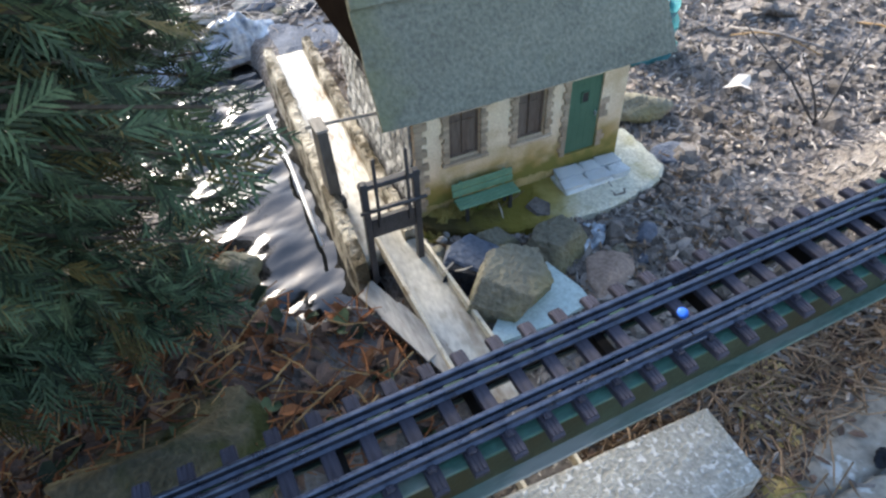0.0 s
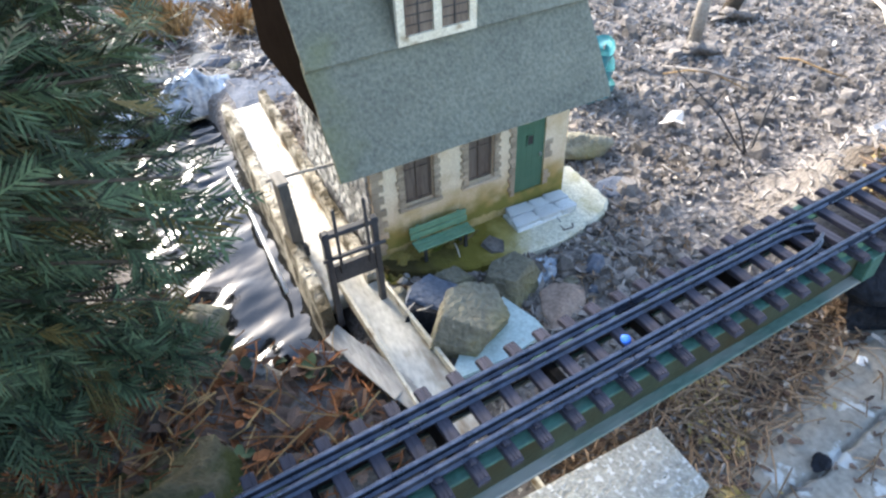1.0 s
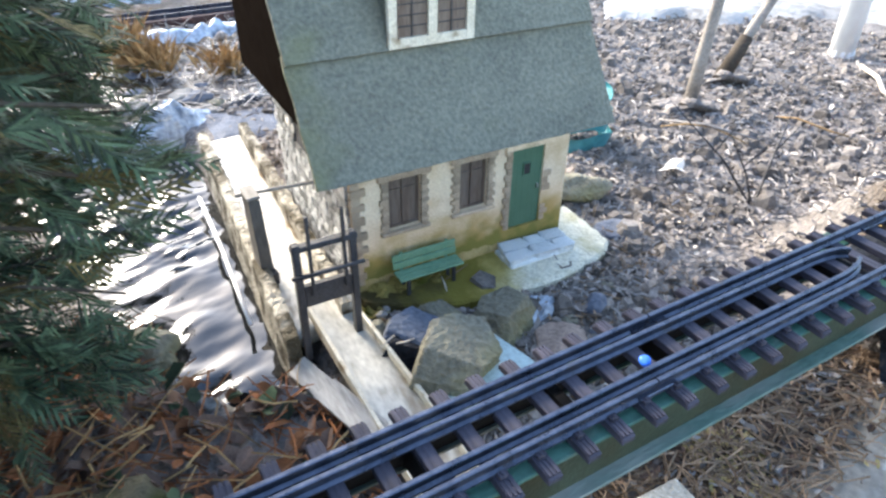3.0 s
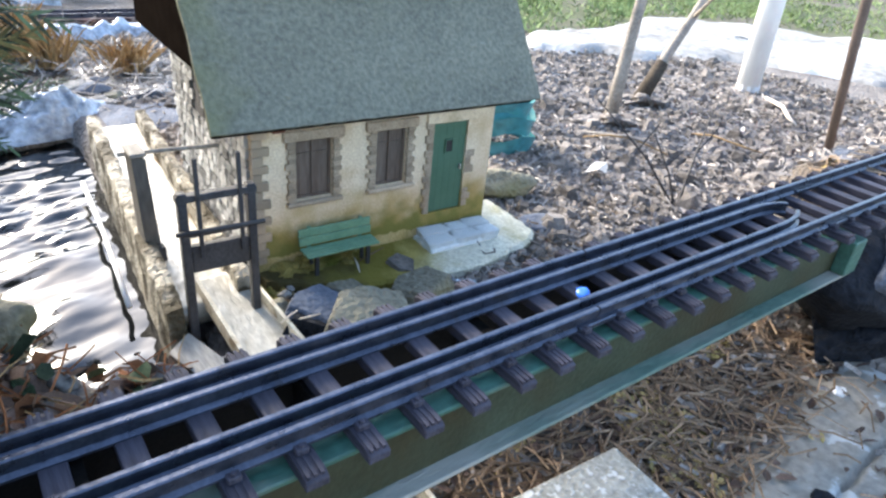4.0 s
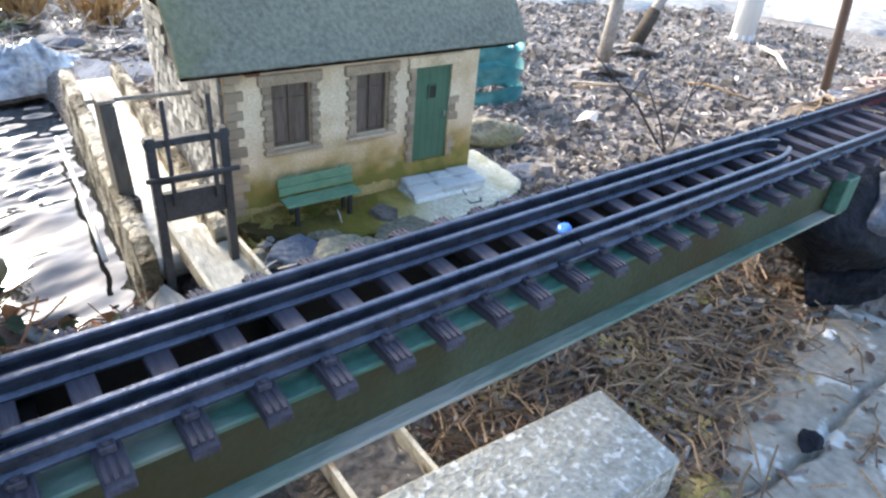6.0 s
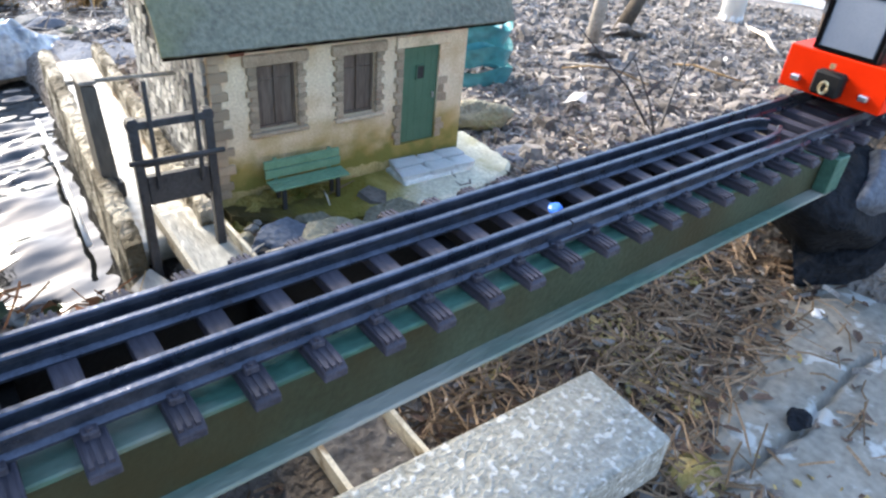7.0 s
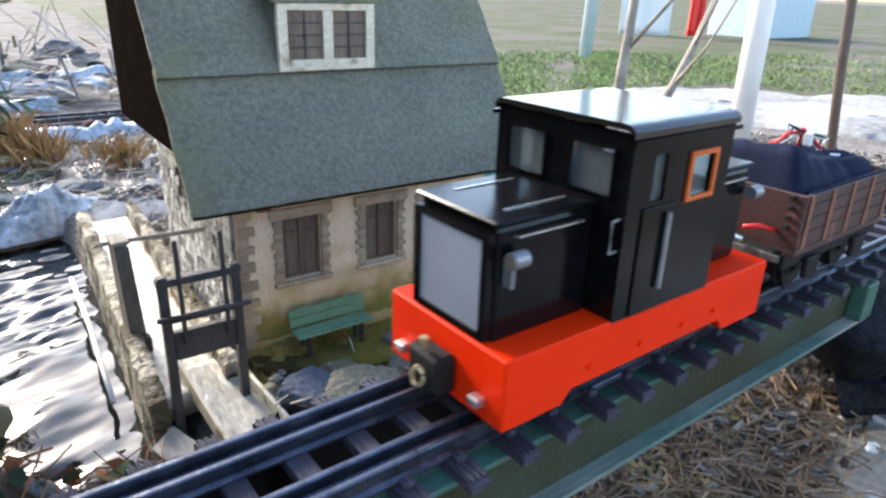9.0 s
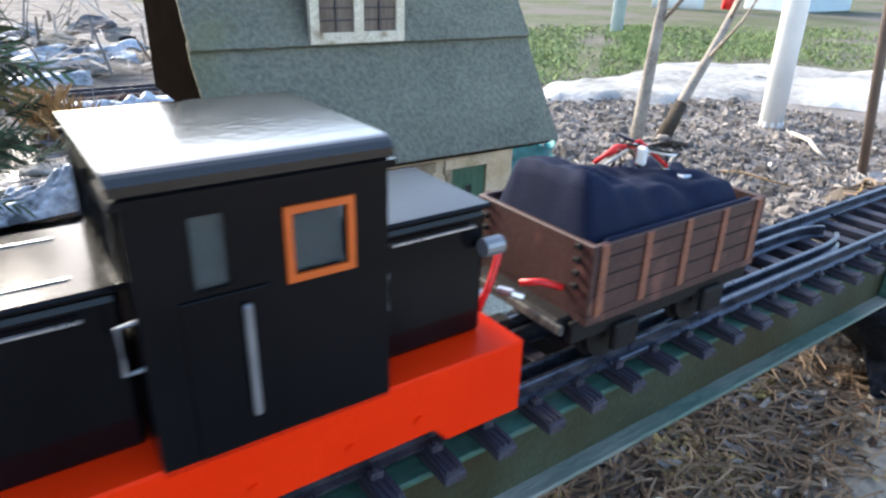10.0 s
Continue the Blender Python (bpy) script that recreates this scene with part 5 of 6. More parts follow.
# ---- shrubs, trees and posts ----
def conifer():
    rnd = random.Random(9)
    t = thing("conifer_shrub", "dark green conifer shrub overhanging the pond bank", "shrub")
    base = Vector((-0.62, 0.24, 0.0))
    part("trunk", tube([base + Vector((0, 0, -0.03)), base + Vector((0.01, 0.02, 0.2)), base + Vector((0.0, 0.05, 0.45)), base + Vector((0.03, 0.06, 0.72))], [0.024, 0.018, 0.013, 0.005], 8), DARKBARK, t, smooth=True)
    tips = []
    for k in range(180):
        h = rnd.uniform(0.09, 0.66)
        start = base + Vector((0.01, 0.03, h))
        a = rnd.uniform(-1.2, 1.6)
        reach = rnd.uniform(0.20, 0.46) * (1.1 - 0.45 * h)
        end = start + Vector((math.cos(a) * reach, math.sin(a) * reach, rnd.uniform(-0.07, 0.05)))
        limit = -0.285 + 0.075 * smooth(0.17, 0.30, end.z) + 0.03 * noise.noise((end.y * 9, end.z * 9, 1))
        end.x = min(end.x, limit - rnd.uniform(0, 0.02))
        end.z = max(end.z, 0.075 + 0.03 * rnd.random())
        end.y = max(end.y, 0.20 - 0.08 * smooth(0.12, 0.34, end.z))
        mid = (start + end) / 2 + Vector((0, 0, 0.02))
        part("branch", tube([start, mid, end], [0.0042, 0.0026, 0.0010], 4), DARKBARK, t)
        for q in range(34):
            f = rnd.uniform(0.2, 1.0)
            p = start.lerp(mid, f * 2) if f < 0.5 else mid.lerp(end, f * 2 - 1)
            tips.append((p + Vector((rnd.gauss(0, 0.010), rnd.gauss(0, 0.012), rnd.gauss(0, 0.012))), (end - start).normalized()))
    # boughs reaching along the pond behind
    for k in range(85):
        start = base + Vector((0.01, 0.03, rnd.uniform(0.10, 0.60)))
        end = Vector((-0.205 - abs(rnd.gauss(0, 0.11)), rnd.uniform(0.36, 0.74), rnd.uniform(0.12, 0.44)))
        end.x -= 0.05 * smooth(0.17, 0.11, end.z)
        mid = (start + end) / 2 + Vector((0, 0, 0.02))
        part("branch", tube([start, mid, end], [0.0042, 0.0026, 0.0010], 4), DARKBARK, t)
        for q in range(30):
            f = rnd.uniform(0.3, 1.0)
            p = start.lerp(mid, f * 2) if f < 0.5 else mid.lerp(end, f * 2 - 1)
            tips.append((p + Vector((rnd.gauss(0, 0.010), rnd.gauss(0, 0.012), rnd.gauss(0, 0.012))), (end - start).normalized()))
    for name, material, pick in (("crown", SPRAY, lambda k: k % 8), ("old_spray", SPRAYTIP, lambda k: k % 8 == 0)):
        vs, fs = [], []
        for num, (p, d) in enumerate(tips):
            if not pick(num):
                continue
            ang = math.atan2(d.y, d.x) + rnd.gauss(0, 0.7)
            axis = Vector((math.cos(ang), math.sin(ang), rnd.gauss(-0.30, 0.5))).normalized()
            side = axis.cross(Vector((rnd.gauss(0, 0.75), rnd.gauss(0, 0.75), 1))).normalized()
            ln = rnd.uniform(0.028, 0.055)
            n = 8
            for j in range(n):
                o = p + axis * ln * j / n
                for s in (-1, 1):
                    nl = (0.0220 - 0.0017 * j) * rnd.uniform(0.6, 1.2)
                    q = o + (side * s * 0.62 + axis * 0.9) * nl + Vector((0, 0, rnd.gauss(-0.001, 0.0016)))
                    w = axis * 0.0013
                    k = len(vs)
                    m = o.lerp(q, 0.55)
                    vs += [o - w, o + w, m + w * 1.3, q, m - w * 1.3]
                    fs.append((k, k + 1, k + 2, k + 3, k + 4))
            k = len(vs)
            w = side * 0.0009
            vs += [p - w, p + w, p + axis * ln * 1.2]
            fs.append((k, k + 1, k + 2))
        ob = from_lists(name, [tuple(v) for v in vs], fs, material)
        ob.parent = t


conifer()


def trees_and_posts():
    rnd = random.Random(3)
    def young_tree(loc, label, stems):
        t = thing("young_tree", label, "tree", Matrix.Translation(loc))
        for pts, r in stems:
            bm = bmesh.new()
            tube(pts, [r * (1 - 0.55 * i / (len(pts) - 1)) for i in range(len(pts))], 8, bm)
            for k in range(4):
                i = rnd.randint(2, len(pts) - 1)
                p = Vector(pts[i])
                d = Vector((rnd.uniform(-1, 1), rnd.uniform(-1, 1), rnd.uniform(0.4, 1))).normalized()
                tube([p, p + d * 0.12, p + d * 0.26 + Vector((0, 0, 0.05))], [r * 0.35, r * 0.22, r * 0.1], 5, bm)
            part("trunk", bm, BARK, t, smooth=True)
        if len(stems[0][0]) > 5:
            part("scarred_foot", tube([stems[0][0][0], Vector(stems[0][0][0]).lerp(Vector(stems[0][0][1]), 0.35), Vector(stems[0][0][0]).lerp(Vector(stems[0][0][1]), 0.8)], [0.0165, 0.0150, 0.0128], 9), DARKBARK, t, "dark scarred bark at the foot", True)
        bm = stone(0.046, 0.042, 0.016, 71, 0.9, 0, 4, 6)
        part("root_flare", bm, SOIL, t, smooth=True)
    young_tree((0.709, 0.555, -0.015), "slender bare young tree with pale grey bark", [([(0, 0, 0), (0.010, 0.002, 0.10), (0.022, 0.002, 0.24), (0.035, 0.004, 0.36), (0.05, 0.03, 0.95)], 0.0130)])
    young_tree((0.884, 0.628, -0.015), "leaning bare young tree with dark scarred foot", [([(0, 0, 0), (0.060, 0.0, 0.095), (0.110, 0.0, 0.160), (0.160, 0, 0.235), (0.215, 0.0, 0.335), (0.5, 0.05, 0.9)], 0.0115)])
    def post(name, label, loc, pts, r, material, n=10):
        t = thing(name, label, "post", Matrix.Translation(loc))
        part("shaft", tube(pts, r, n), material, t, smooth=True)
        part("collar", tube([(0, 0, -0.005), (0, 0, 0.012)], r * 1.04, n), material, t)
    post("white_post", "white painted post standing in the soil", (1.262, 0.612, -0.02), [(0, 0, -0.05), (-0.008, 0.0, 0.4), (-0.02, 0, 1.3)], 0.026, WHITEPAINT)
    post("brown_pole", "thin rusty brown metal pole beside the track", (0.896, 0.243, -0.02), [(0.01, 0, -0.05), (-0.066, 0.0, 0.23), (-0.15, 0, 0.62), (-0.25, 0, 1.1)], 0.0072, BROWNPOLE)
    post("blue_post", "pale blue metal post on the lawn edge", (2.56, 2.24, -0.02), [(0, 0, -0.05), (0.05, 0, 1.0), (0.1, 0, 2.0)], 0.033, BLUEPAINT)
    # bare dark twigs behind the track
    t = thing("bare_twig_shrub", "dark bare twigs sprouting behind the track", "shrub", Matrix.Translation((0.520, 0.262, -0.02)))
    for k, (dx, dy, hh) in enumerate(((-0.09, 0.10, 0.13), (0.075, 0.03, 0.12), (-0.02, 0.05, 0.09))):
        bm = tube([(0, 0, -0.01), (dx * 0.4, dy * 0.4, hh * 0.45), (dx, dy, hh)], [0.0022, 0.0016, 0.0007], 5)
        tube([(dx * 0.5, dy * 0.5, hh * 0.55), (dx * 0.5 + 0.02, dy * 0.5 - 0.01, hh * 0.85)], [0.0016, 0.0007], 4, bm)
        part("twig", bm, DARKWOOD, t)


trees_and_posts()


def backdrop():
    # lawn, path and far things
    near_e = [(1.00, 1.12), (1.08, 1.05), (1.20, 0.96), (1.38, 0.90), (1.62, 0.70), (1.72, 0.52), (2.20, 0.16), (3.2, -0.5)]
    far_e = [(1.10, 1.26), (1.24, 1.22), (1.50, 1.24), (1.86, 1.40), (2.18, 1.18), (2.36, 0.98), (2.85, 0.50), (4.0, -0.3)]

    def along(poly, u):
        k = min(int(u * (len(poly) - 1)), len(poly) - 2)
        f = u * (len(poly) - 1) - k
        return Vector(poly[k]).lerp(Vector(poly[k + 1]), f)

    def f(u, v):
        p = along(near_e, u).lerp(along(far_e, u), v)
        w = noise.noise((p.x * 5, p.y * 5, 2))
        w += 0.6 * noise.noise((p.x * 15, p.y * 15, 5))
        return (p.x + 0.06 * w, p.y + 0.06 * w, -0.002 - 0.026 * smooth(0.8, 1, abs(2 * v - 1)) - 0.024 * smooth(0.08, 0, u) + 0.006 * noise.noise((p.x * 9, p.y * 9, 4)))
    tagged(link("path", sheet(90, 16, f), PATHMAT, smooth=True), "pale trodden garden path", "path", kind="structure")
    def earth(u, v):
        x, y = 0.5 + 45 * u ** 2.2, 0.2 + 45 * v ** 2.2
        k = smooth(0.0, 0.25, y - (1.75 - 0.58 * x) + 0.10 * noise.noise((x * 3, y * 3, 4))) * smooth(0.0, 0.4, x - 0.62 + 0.25 * noise.noise((x * 2, y * 2, 7)))
        return (x, y, -0.045 + 0.036 * k + 0.003 * noise.noise((x * 6, y * 6, 1)))
    tagged(link("worn_lawn", sheet(200, 180, earth), LAWNBASE, smooth=True), "worn patchy lawn with bare brown earth", "lawn", kind="structure")
    rnd = random.Random(21)
    vs, fs = [], []
    for _ in range(26000):
        u, v = rnd.random(), rnd.random()
        e = along(far_e, u)
        if u < 0.2:
            e = e + Vector((-1, 0.5)) * abs(rnd.gauss(0, 0.22))
        p = e + Vector((0.75, 0.66)) * (v * (1.7 + 0.2 * math.sin(u * 9)) + 0.03 * rnd.gauss(0, 1))
        if noise.noise((p.x * 2.2, p.y * 2.2, 9)) < -0.25 and rnd.random() < 0.75:
            continue
        if rnd.random() < 0.05:
            p = Vector((rnd.uniform(0.85, 1.25), rnd.uniform(1.35, 2.0)))
        a, hgt = rnd.uniform(0, 6.28), rnd.uniform(0.005, 0.018)
        w = rnd.uniform(0.005, 0.014)
        k = len(vs)
        vs += [(p.x, p.y, -0.015), (p.x + w * math.cos(a), p.y + w * math.sin(a), -0.015), (p.x + rnd.gauss(0, 0.02), p.y + rnd.gauss(0, 0.02), -0.009 + hgt)]
        fs.append((k, k + 1, k + 2))
    tagged(from_lists("lawn", vs, fs, GRASS), "thin green lawn past the garden path", "grass", kind="stuff")
    # far washing and a pale bin
    for x, y, w, hgt, z, m, nm in ((4.55, 3.35, 0.42, 0.9, -0.03, RIBBON, "white cloth hanging by the lawn"), (4.95, 3.15, 0.10, 0.8, -0.03, WIRE, "red cloth hanging by the lawn")):
        bm = sheet(12, 10, lambda u, v: (x + (u - 0.5) * w * 0.6, y - (u - 0.5) * w * 0.8 + 0.03 * math.sin(u * 14), z + hgt * v))
        r = bmesh.ops.extrude_face_region(bm, geom=bm.faces[:])
        bmesh.ops.translate(bm, verts=[v for v in r["geom"] if isinstance(v, bmesh.types.BMVert)], vec=(0.01, 0.01, 0))
        tagged(link("hanging_cloth", bm, m, smooth=True), nm, "cloth")
    ob = link("storage_box", box(5.2, 6.0, 2.7, 3.2, -0.02, 0.32, 0.02), BLUEPAINT)
    tagged(ob, "pale grey storage box past the lawn", "box")
    # teal plastic tub behind the house
    t = thing("teal_planter", "crumpled teal plastic planter behind the mill", "planter", Matrix.Translation((0.440, 0.545, -0.02)))
    for k in range(3):
        bm = sheet(30, 6, lambda u, v, k=k: ((0.044 - 0.004 * k + 0.007 * v + 0.009 * noise.noise((u * 9, v * 2, k))) * math.cos(u * 6.2832), (0.045 - 0.004 * k + 0.008 * v) * math.sin(u * 6.2832), 0.030 * k + 0.027 * v + 0.006 * math.sin(u * 19 + k)))
        part("ring", bm, TEAL, t, smooth=True)


backdrop()


def far_pond():
    def heap(name, label, loc, size, material, seed, cat):
        bm = sheet(34, 24, lambda u, v: (loc[0] + size[0] * (u - 0.5), loc[1] + size[1] * (v - 0.5), loc[2] + size[2] * (1 - max(abs(2 * u - 1), abs(2 * v - 1)) ** 3) * (0.7 + 0.4 * abs(noise.noise((u * 3, v * 3, seed)))) + 0.05 * size[2] * noise.noise((u * 14, v * 14, seed))))
        tagged(link(name, bm, material, smooth=True), label, cat)
    def drape(u, v):
        x, y = -0.34 + 0.28 * u, 0.845 + 0.09 * v + 0.05 * u
        z = -0.045 + 0.034 * math.exp(-((u - 0.74) / 0.16) ** 2) * max(0, math.sin(math.pi * min(1, v * 1.1))) ** 0.7 + 0.020 * math.sin(math.pi * v) + 0.010 * abs(math.sin(u * 17 + v * 7 + 2 * noise.noise((u * 5, v * 5, 4)))) * math.sin(math.pi * v) + 0.016 * abs(noise.noise((u * 14, v * 7, 1))) * math.sin(math.pi * v) + 0.003 * abs(noise.noise((u * 40, v * 18, 1))) * math.sin(math.pi * v)
        return (x, y, z)
    tagged(link("plastic_sheet", sheet(110, 50, drape), PLASTICSHEET, smooth=True), "crumpled pale blue plastic sheet at the pond end", "plastic sheet")
    heap("plastic_sheet", "grey plastic sheet over the inlet stones", (-0.02, 0.88, -0.03), (0.15, 0.16, 0.022), BLUEROCK, 8, "plastic sheet")
    def liner(u, v):
        x, y = -0.75 + 0.95 * u, 0.90 + 0.56 * v
        rim = smooth(0, 0.12, min(u, 1 - u, v, 1 - v) + 0.05 * noise.noise((u * 9, v * 9, 2)))
        return (x, y, -0.045 + 0.030 * rim + 0.012 * abs(noise.noise((x * 14, y * 22, 3))) + 0.004 * noise.noise((x * 60, y * 60, 3)))
    tagged(link("pond_liner", sheet(120, 80, liner), LINER, smooth=True), "wet black plastic liner at the pond's far end", "pond liner", kind="structure")
    rnd = random.Random(5)
    for k in range(44):
        x, y = rnd.uniform(-0.42, 0.12), rnd.uniform(0.95, 1.40)
        s = rnd.uniform(0.010, 0.034)
        ob = link("shore_stone", stone(s, s * 0.8, s * 0.5, 100 + k, 0.25, 0, 3, 5), rnd.choice((PALEROCK, ROCK, BLUEROCK)), smooth=True)
        ob.location = (x, y, -0.02 + s * 0.15)
        tagged(ob, "grey stone on the far pond shore", "rock")
    for (cx, cy, n, hgt) in ((-0.145, 1.24, 260, 0.12), (-0.10, 1.18, 160, 0.10), (0.02, 1.13, 150, 0.07), (-0.27, 1.15, 120, 0.09)):
        vs, fs = [], []
        for _ in range(n):
            a, r = rnd.uniform(0, 6.28), abs(rnd.gauss(0, 0.022))
            p = Vector((cx + r * math.cos(a), cy + r * math.sin(a), -0.02))
            q = p + Vector((rnd.gauss(0, 0.03), rnd.gauss(0, 0.03), rnd.uniform(0.5, 1) * hgt))
            w = Vector((math.cos(a + 1.57), math.sin(a + 1.57), 0)) * 0.0016
            k = len(vs)
            m = p.lerp(q, 0.6) + Vector((0, 0, 0.01))
            vs += [p - w, p + w, m + w, q, m - w]
            fs.append((k, k + 1, k + 2, k + 3, k + 4))
        tagged(from_lists("reed_tuft", [tuple(v) for v in vs], fs, REED), "tuft of dry orange-brown reeds by the pond", "reeds", kind="stuff")
    # second line of track beyond the pond
    t = thing("far_track", "second garden railway track on a dark red sill past the pond", "railway track")
    part("sill", box(-1.2, 0.9, 1.47, 1.56, -0.02, 0.012, 0.002), WAGON, t, "dark red-brown sill")
    for y in (1.492, 1.538):
        part("rail", swept(rail_profile(), [(-1.2, y, 0.012), (0.9, y, 0.012)]), RAIL, t)
    for k in range(64):
        x, y = rnd.uniform(-1.0, 0.45), rnd.uniform(1.62, 2.5)
        q = rnd.uniform(0.03, 0.10)
        ob = link("bank_stone", stone(q, q * 0.8, q * rnd.uniform(0.3, 0.6), 200 + k, 0.15, 0, 3, 13), rnd.choice((PALEROCK, PALEROCK, ROCK, SHADESLATE, BLUEROCK)), smooth=True)
        ob.location = (x, y, -0.01 + q * 0.2 + 0.10 * max(0, y - 1.7))
        ob.rotation_euler = (rnd.uniform(-0.3, 0.3), rnd.uniform(-0.3, 0.3), rnd.uniform(0, 6))
        tagged(ob, "weathered stone on the bank past the far track", "rock")
    for k, (x, y, w, d) in enumerate(((-0.35, 1.66, 0.7, 0.05), (-0.15, 1.86, 0.6, 0.06), (-0.5, 2.1, 0.8, 0.07), (0.0, 1.30, 0.22, 0.05), (-0.6, 1.72, 0.4, 0.05), (-0.05, 1.98, 0.5, 0.05), (-0.35, 2.25, 0.6, 0.06))):
        bm = sheet(40, 6, lambda u, v: (x + w * (u - 0.5), y + d * (v - 0.5) + 0.03 * noise.noise((u * 3, k, 0)), 0.012 + 0.10 * max(0, y - 1.7) + 0.03 * abs(noise.noise((u * 6, v * 2, k))) + 0.02 * math.sin(math.pi * v)))
        tagged(link("plastic_strip", bm, PLASTICSHEET, smooth=True), "crumpled white plastic strip among the stones", "plastic sheet")
    vs, fs = [], []
    for _ in range(700):
        p = Vector((rnd.uniform(-0.45, 0.15), rnd.uniform(0.94, 1.42), rnd.uniform(-0.02, 0.015)))
        d = Vector((rnd.gauss(0, 1), rnd.gauss(0, 1), rnd.gauss(0.2, 0.35))).normalized() * rnd.uniform(0.02, 0.09)
        w = Vector((-d.y, d.x, 0)).normalized() * 0.0014
        k = len(vs)
        vs += [p - w, p + w, p + d + w * 0.6, p + d - w * 0.6]
        fs.append((k, k + 1, k + 2, k + 3))
    for _ in range(900):
        p = Vector((rnd.uniform(-1.0, 0.4), rnd.uniform(1.58, 2.5), 0))
        p.z = 0.02 + 0.10 * max(0, p.y - 1.7) + rnd.uniform(0, 0.03)
        d = Vector((rnd.gauss(0, 1), rnd.gauss(0, 0.5), rnd.gauss(0.1, 0.3))).normalized() * rnd.uniform(0.05, 0.22)
        w = Vector((-d.y, d.x, 0)).normalized() * rnd.uniform(0.002, 0.006)
        k = len(vs)
        vs += [p - w, p + w, p + d + w * 0.6, p + d - w * 0.6]
        fs.append((k, k + 1, k + 2, k + 3))
    tagged(from_lists("dry_stalks", [tuple(v) for v in vs], fs, CHIP), "fallen dry stalks along the far pond shore", "stalks", kind="stuff")


far_pond()


# ---- train ----
SPEED = 0.198


def loco():
    t = thing("diesel_locomotive", "black model diesel locomotive on an orange-red frame", "locomotive")
    W, L = 0.040, 0.193
    # frame: deep ends, shallow middle
    bm = prism([(0, 0.0045), (0.034, 0.0045), (0.040, 0.0105), (0.152, 0.0105), (0.158, 0.0035), (L, 0.0035), (L, 0.0360), (0, 0.0375)], -W, W, "y")
    bmesh.ops.bevel(bm, geom=bm.edges[:], offset=0.0008, segments=1, affect="EDGES")
    fr = part("frame", bm, RED, t, "glossy orange-red frame")
    for x in (0.05, 0.085, 0.118, 0.145):
        for s in (-1, 1):
            part("rivet", rod((x, s * W, 0.019), (x, s * (W + 0.0012), 0.019), 0.0017, n=8), RED, fr)
    def hood(x0, x1, ztop):
        b = box(x0, x1, -0.0250, 0.0250, 0.0362, ztop, 0.0022, segments=2)
        return b
    h = part("front_hood", hood(0.0050, 0.0605, 0.0865), BLACK, t, "glossy black engine hood")
    part("hood_lid", box(0.0030, 0.0606, -0.0265, 0.0265, 0.0867, 0.0892, 0.0009), BLACK, h)
    for s in (-1, 1):
        part("grab_rail", tube([(0.014, s * 0.0248, 0.0815), (0.014, s * 0.0275, 0.0820), (0.050, s * 0.0275, 0.0820), (0.050, s * 0.0248, 0.0815)], 0.0006, 5), SILVER, h)
        lamp = part("headlamp", rod((0.0080, s * 0.0300, 0.074), (0.0155, s * 0.0300, 0.074), 0.0036, n=14), STEEL, h, "dull steel side headlamp")
        part("lens", rod((0.0070, s * 0.0300, 0.074), (0.0079, s * 0.0300, 0.074), 0.0030, n=14), PANE, lamp)
        part("lamp_bracket", box(0.009, 0.011, min(s * 0.0251, s * 0.0300), max(s * 0.0251, s * 0.0300), 0.062, 0.071), STEEL, h)
        # Silver bars imitate the whitish sky reflections along the lid.
        part("lid_strip", box(0.016, 0.050, s * 0.016 - 0.0006, s * 0.016 + 0.0006, 0.0893, 0.0897), SILVER, h, "thin silver strip standing in for a reflection on the lid")
    g = part("radiator", box(0.0018, 0.0049, -0.0205, 0.0205, 0.0400, 0.0815, 0.0008), GRILLE, h, "flat grey radiator panel")
    part("radiator_frame", wall_frame(-0.0240, 0.0240, 0.0385, 0.0840, 0.0010, 0.0049, 0.0030), BLACK, h)
    r = part("rear_hood", box(0.1335, 0.1830, -0.0250, 0.0250, 0.0362, 0.0865, 0.0022, segments=2), BLACK, t, "low black rear hood")
    part("hood_lid", box(0.1335, 0.1845, -0.0265, 0.0265, 0.0867, 0.0890, 0.0009), BLACK, r)
    for s in (-1, 1):
        part("grab_rail", tube([(0.142, s * 0.0248, 0.0815), (0.142, s * 0.0275, 0.0820), (0.176, s * 0.0275, 0.0820), (0.176, s * 0.0248, 0.0815)], 0.0006, 5), SILVER, r)
        part("headlamp", rod((0.1780, s * 0.0300, 0.074), (0.1860, s * 0.0300, 0.074), 0.0036, n=14), STEEL, r, "dull steel rear headlamp")
        part("handle", tube([(0.139, s * 0.0252, 0.060), (0.139, s * 0.029, 0.060), (0.139, s * 0.029, 0.073), (0.139, s * 0.0252, 0.073)], 0.0008, 5), STEEL, r)
    # cab with real openings
    roof = sheet(8, 60, lambda u, v: (0.0590 + 0.0755 * u, -0.0410 + 0.082 * v, 0.1196 + 0.0030 * (1 - abs(2 * v - 1) ** 26)))
    rr = bmesh.ops.extrude_face_region(roof, geom=roof.faces[:])
    bmesh.ops.translate(roof, verts=[v for v in rr["geom"] if isinstance(v, bmesh.types.BMVert)], vec=(0, 0, -0.0025))
    bmesh.ops.recalc_face_normals(roof, faces=roof.faces)
    c = part("cab", roof, ROOFGLOSS, t, "glossy black driver's cab with windows")
    cab_walls(c)
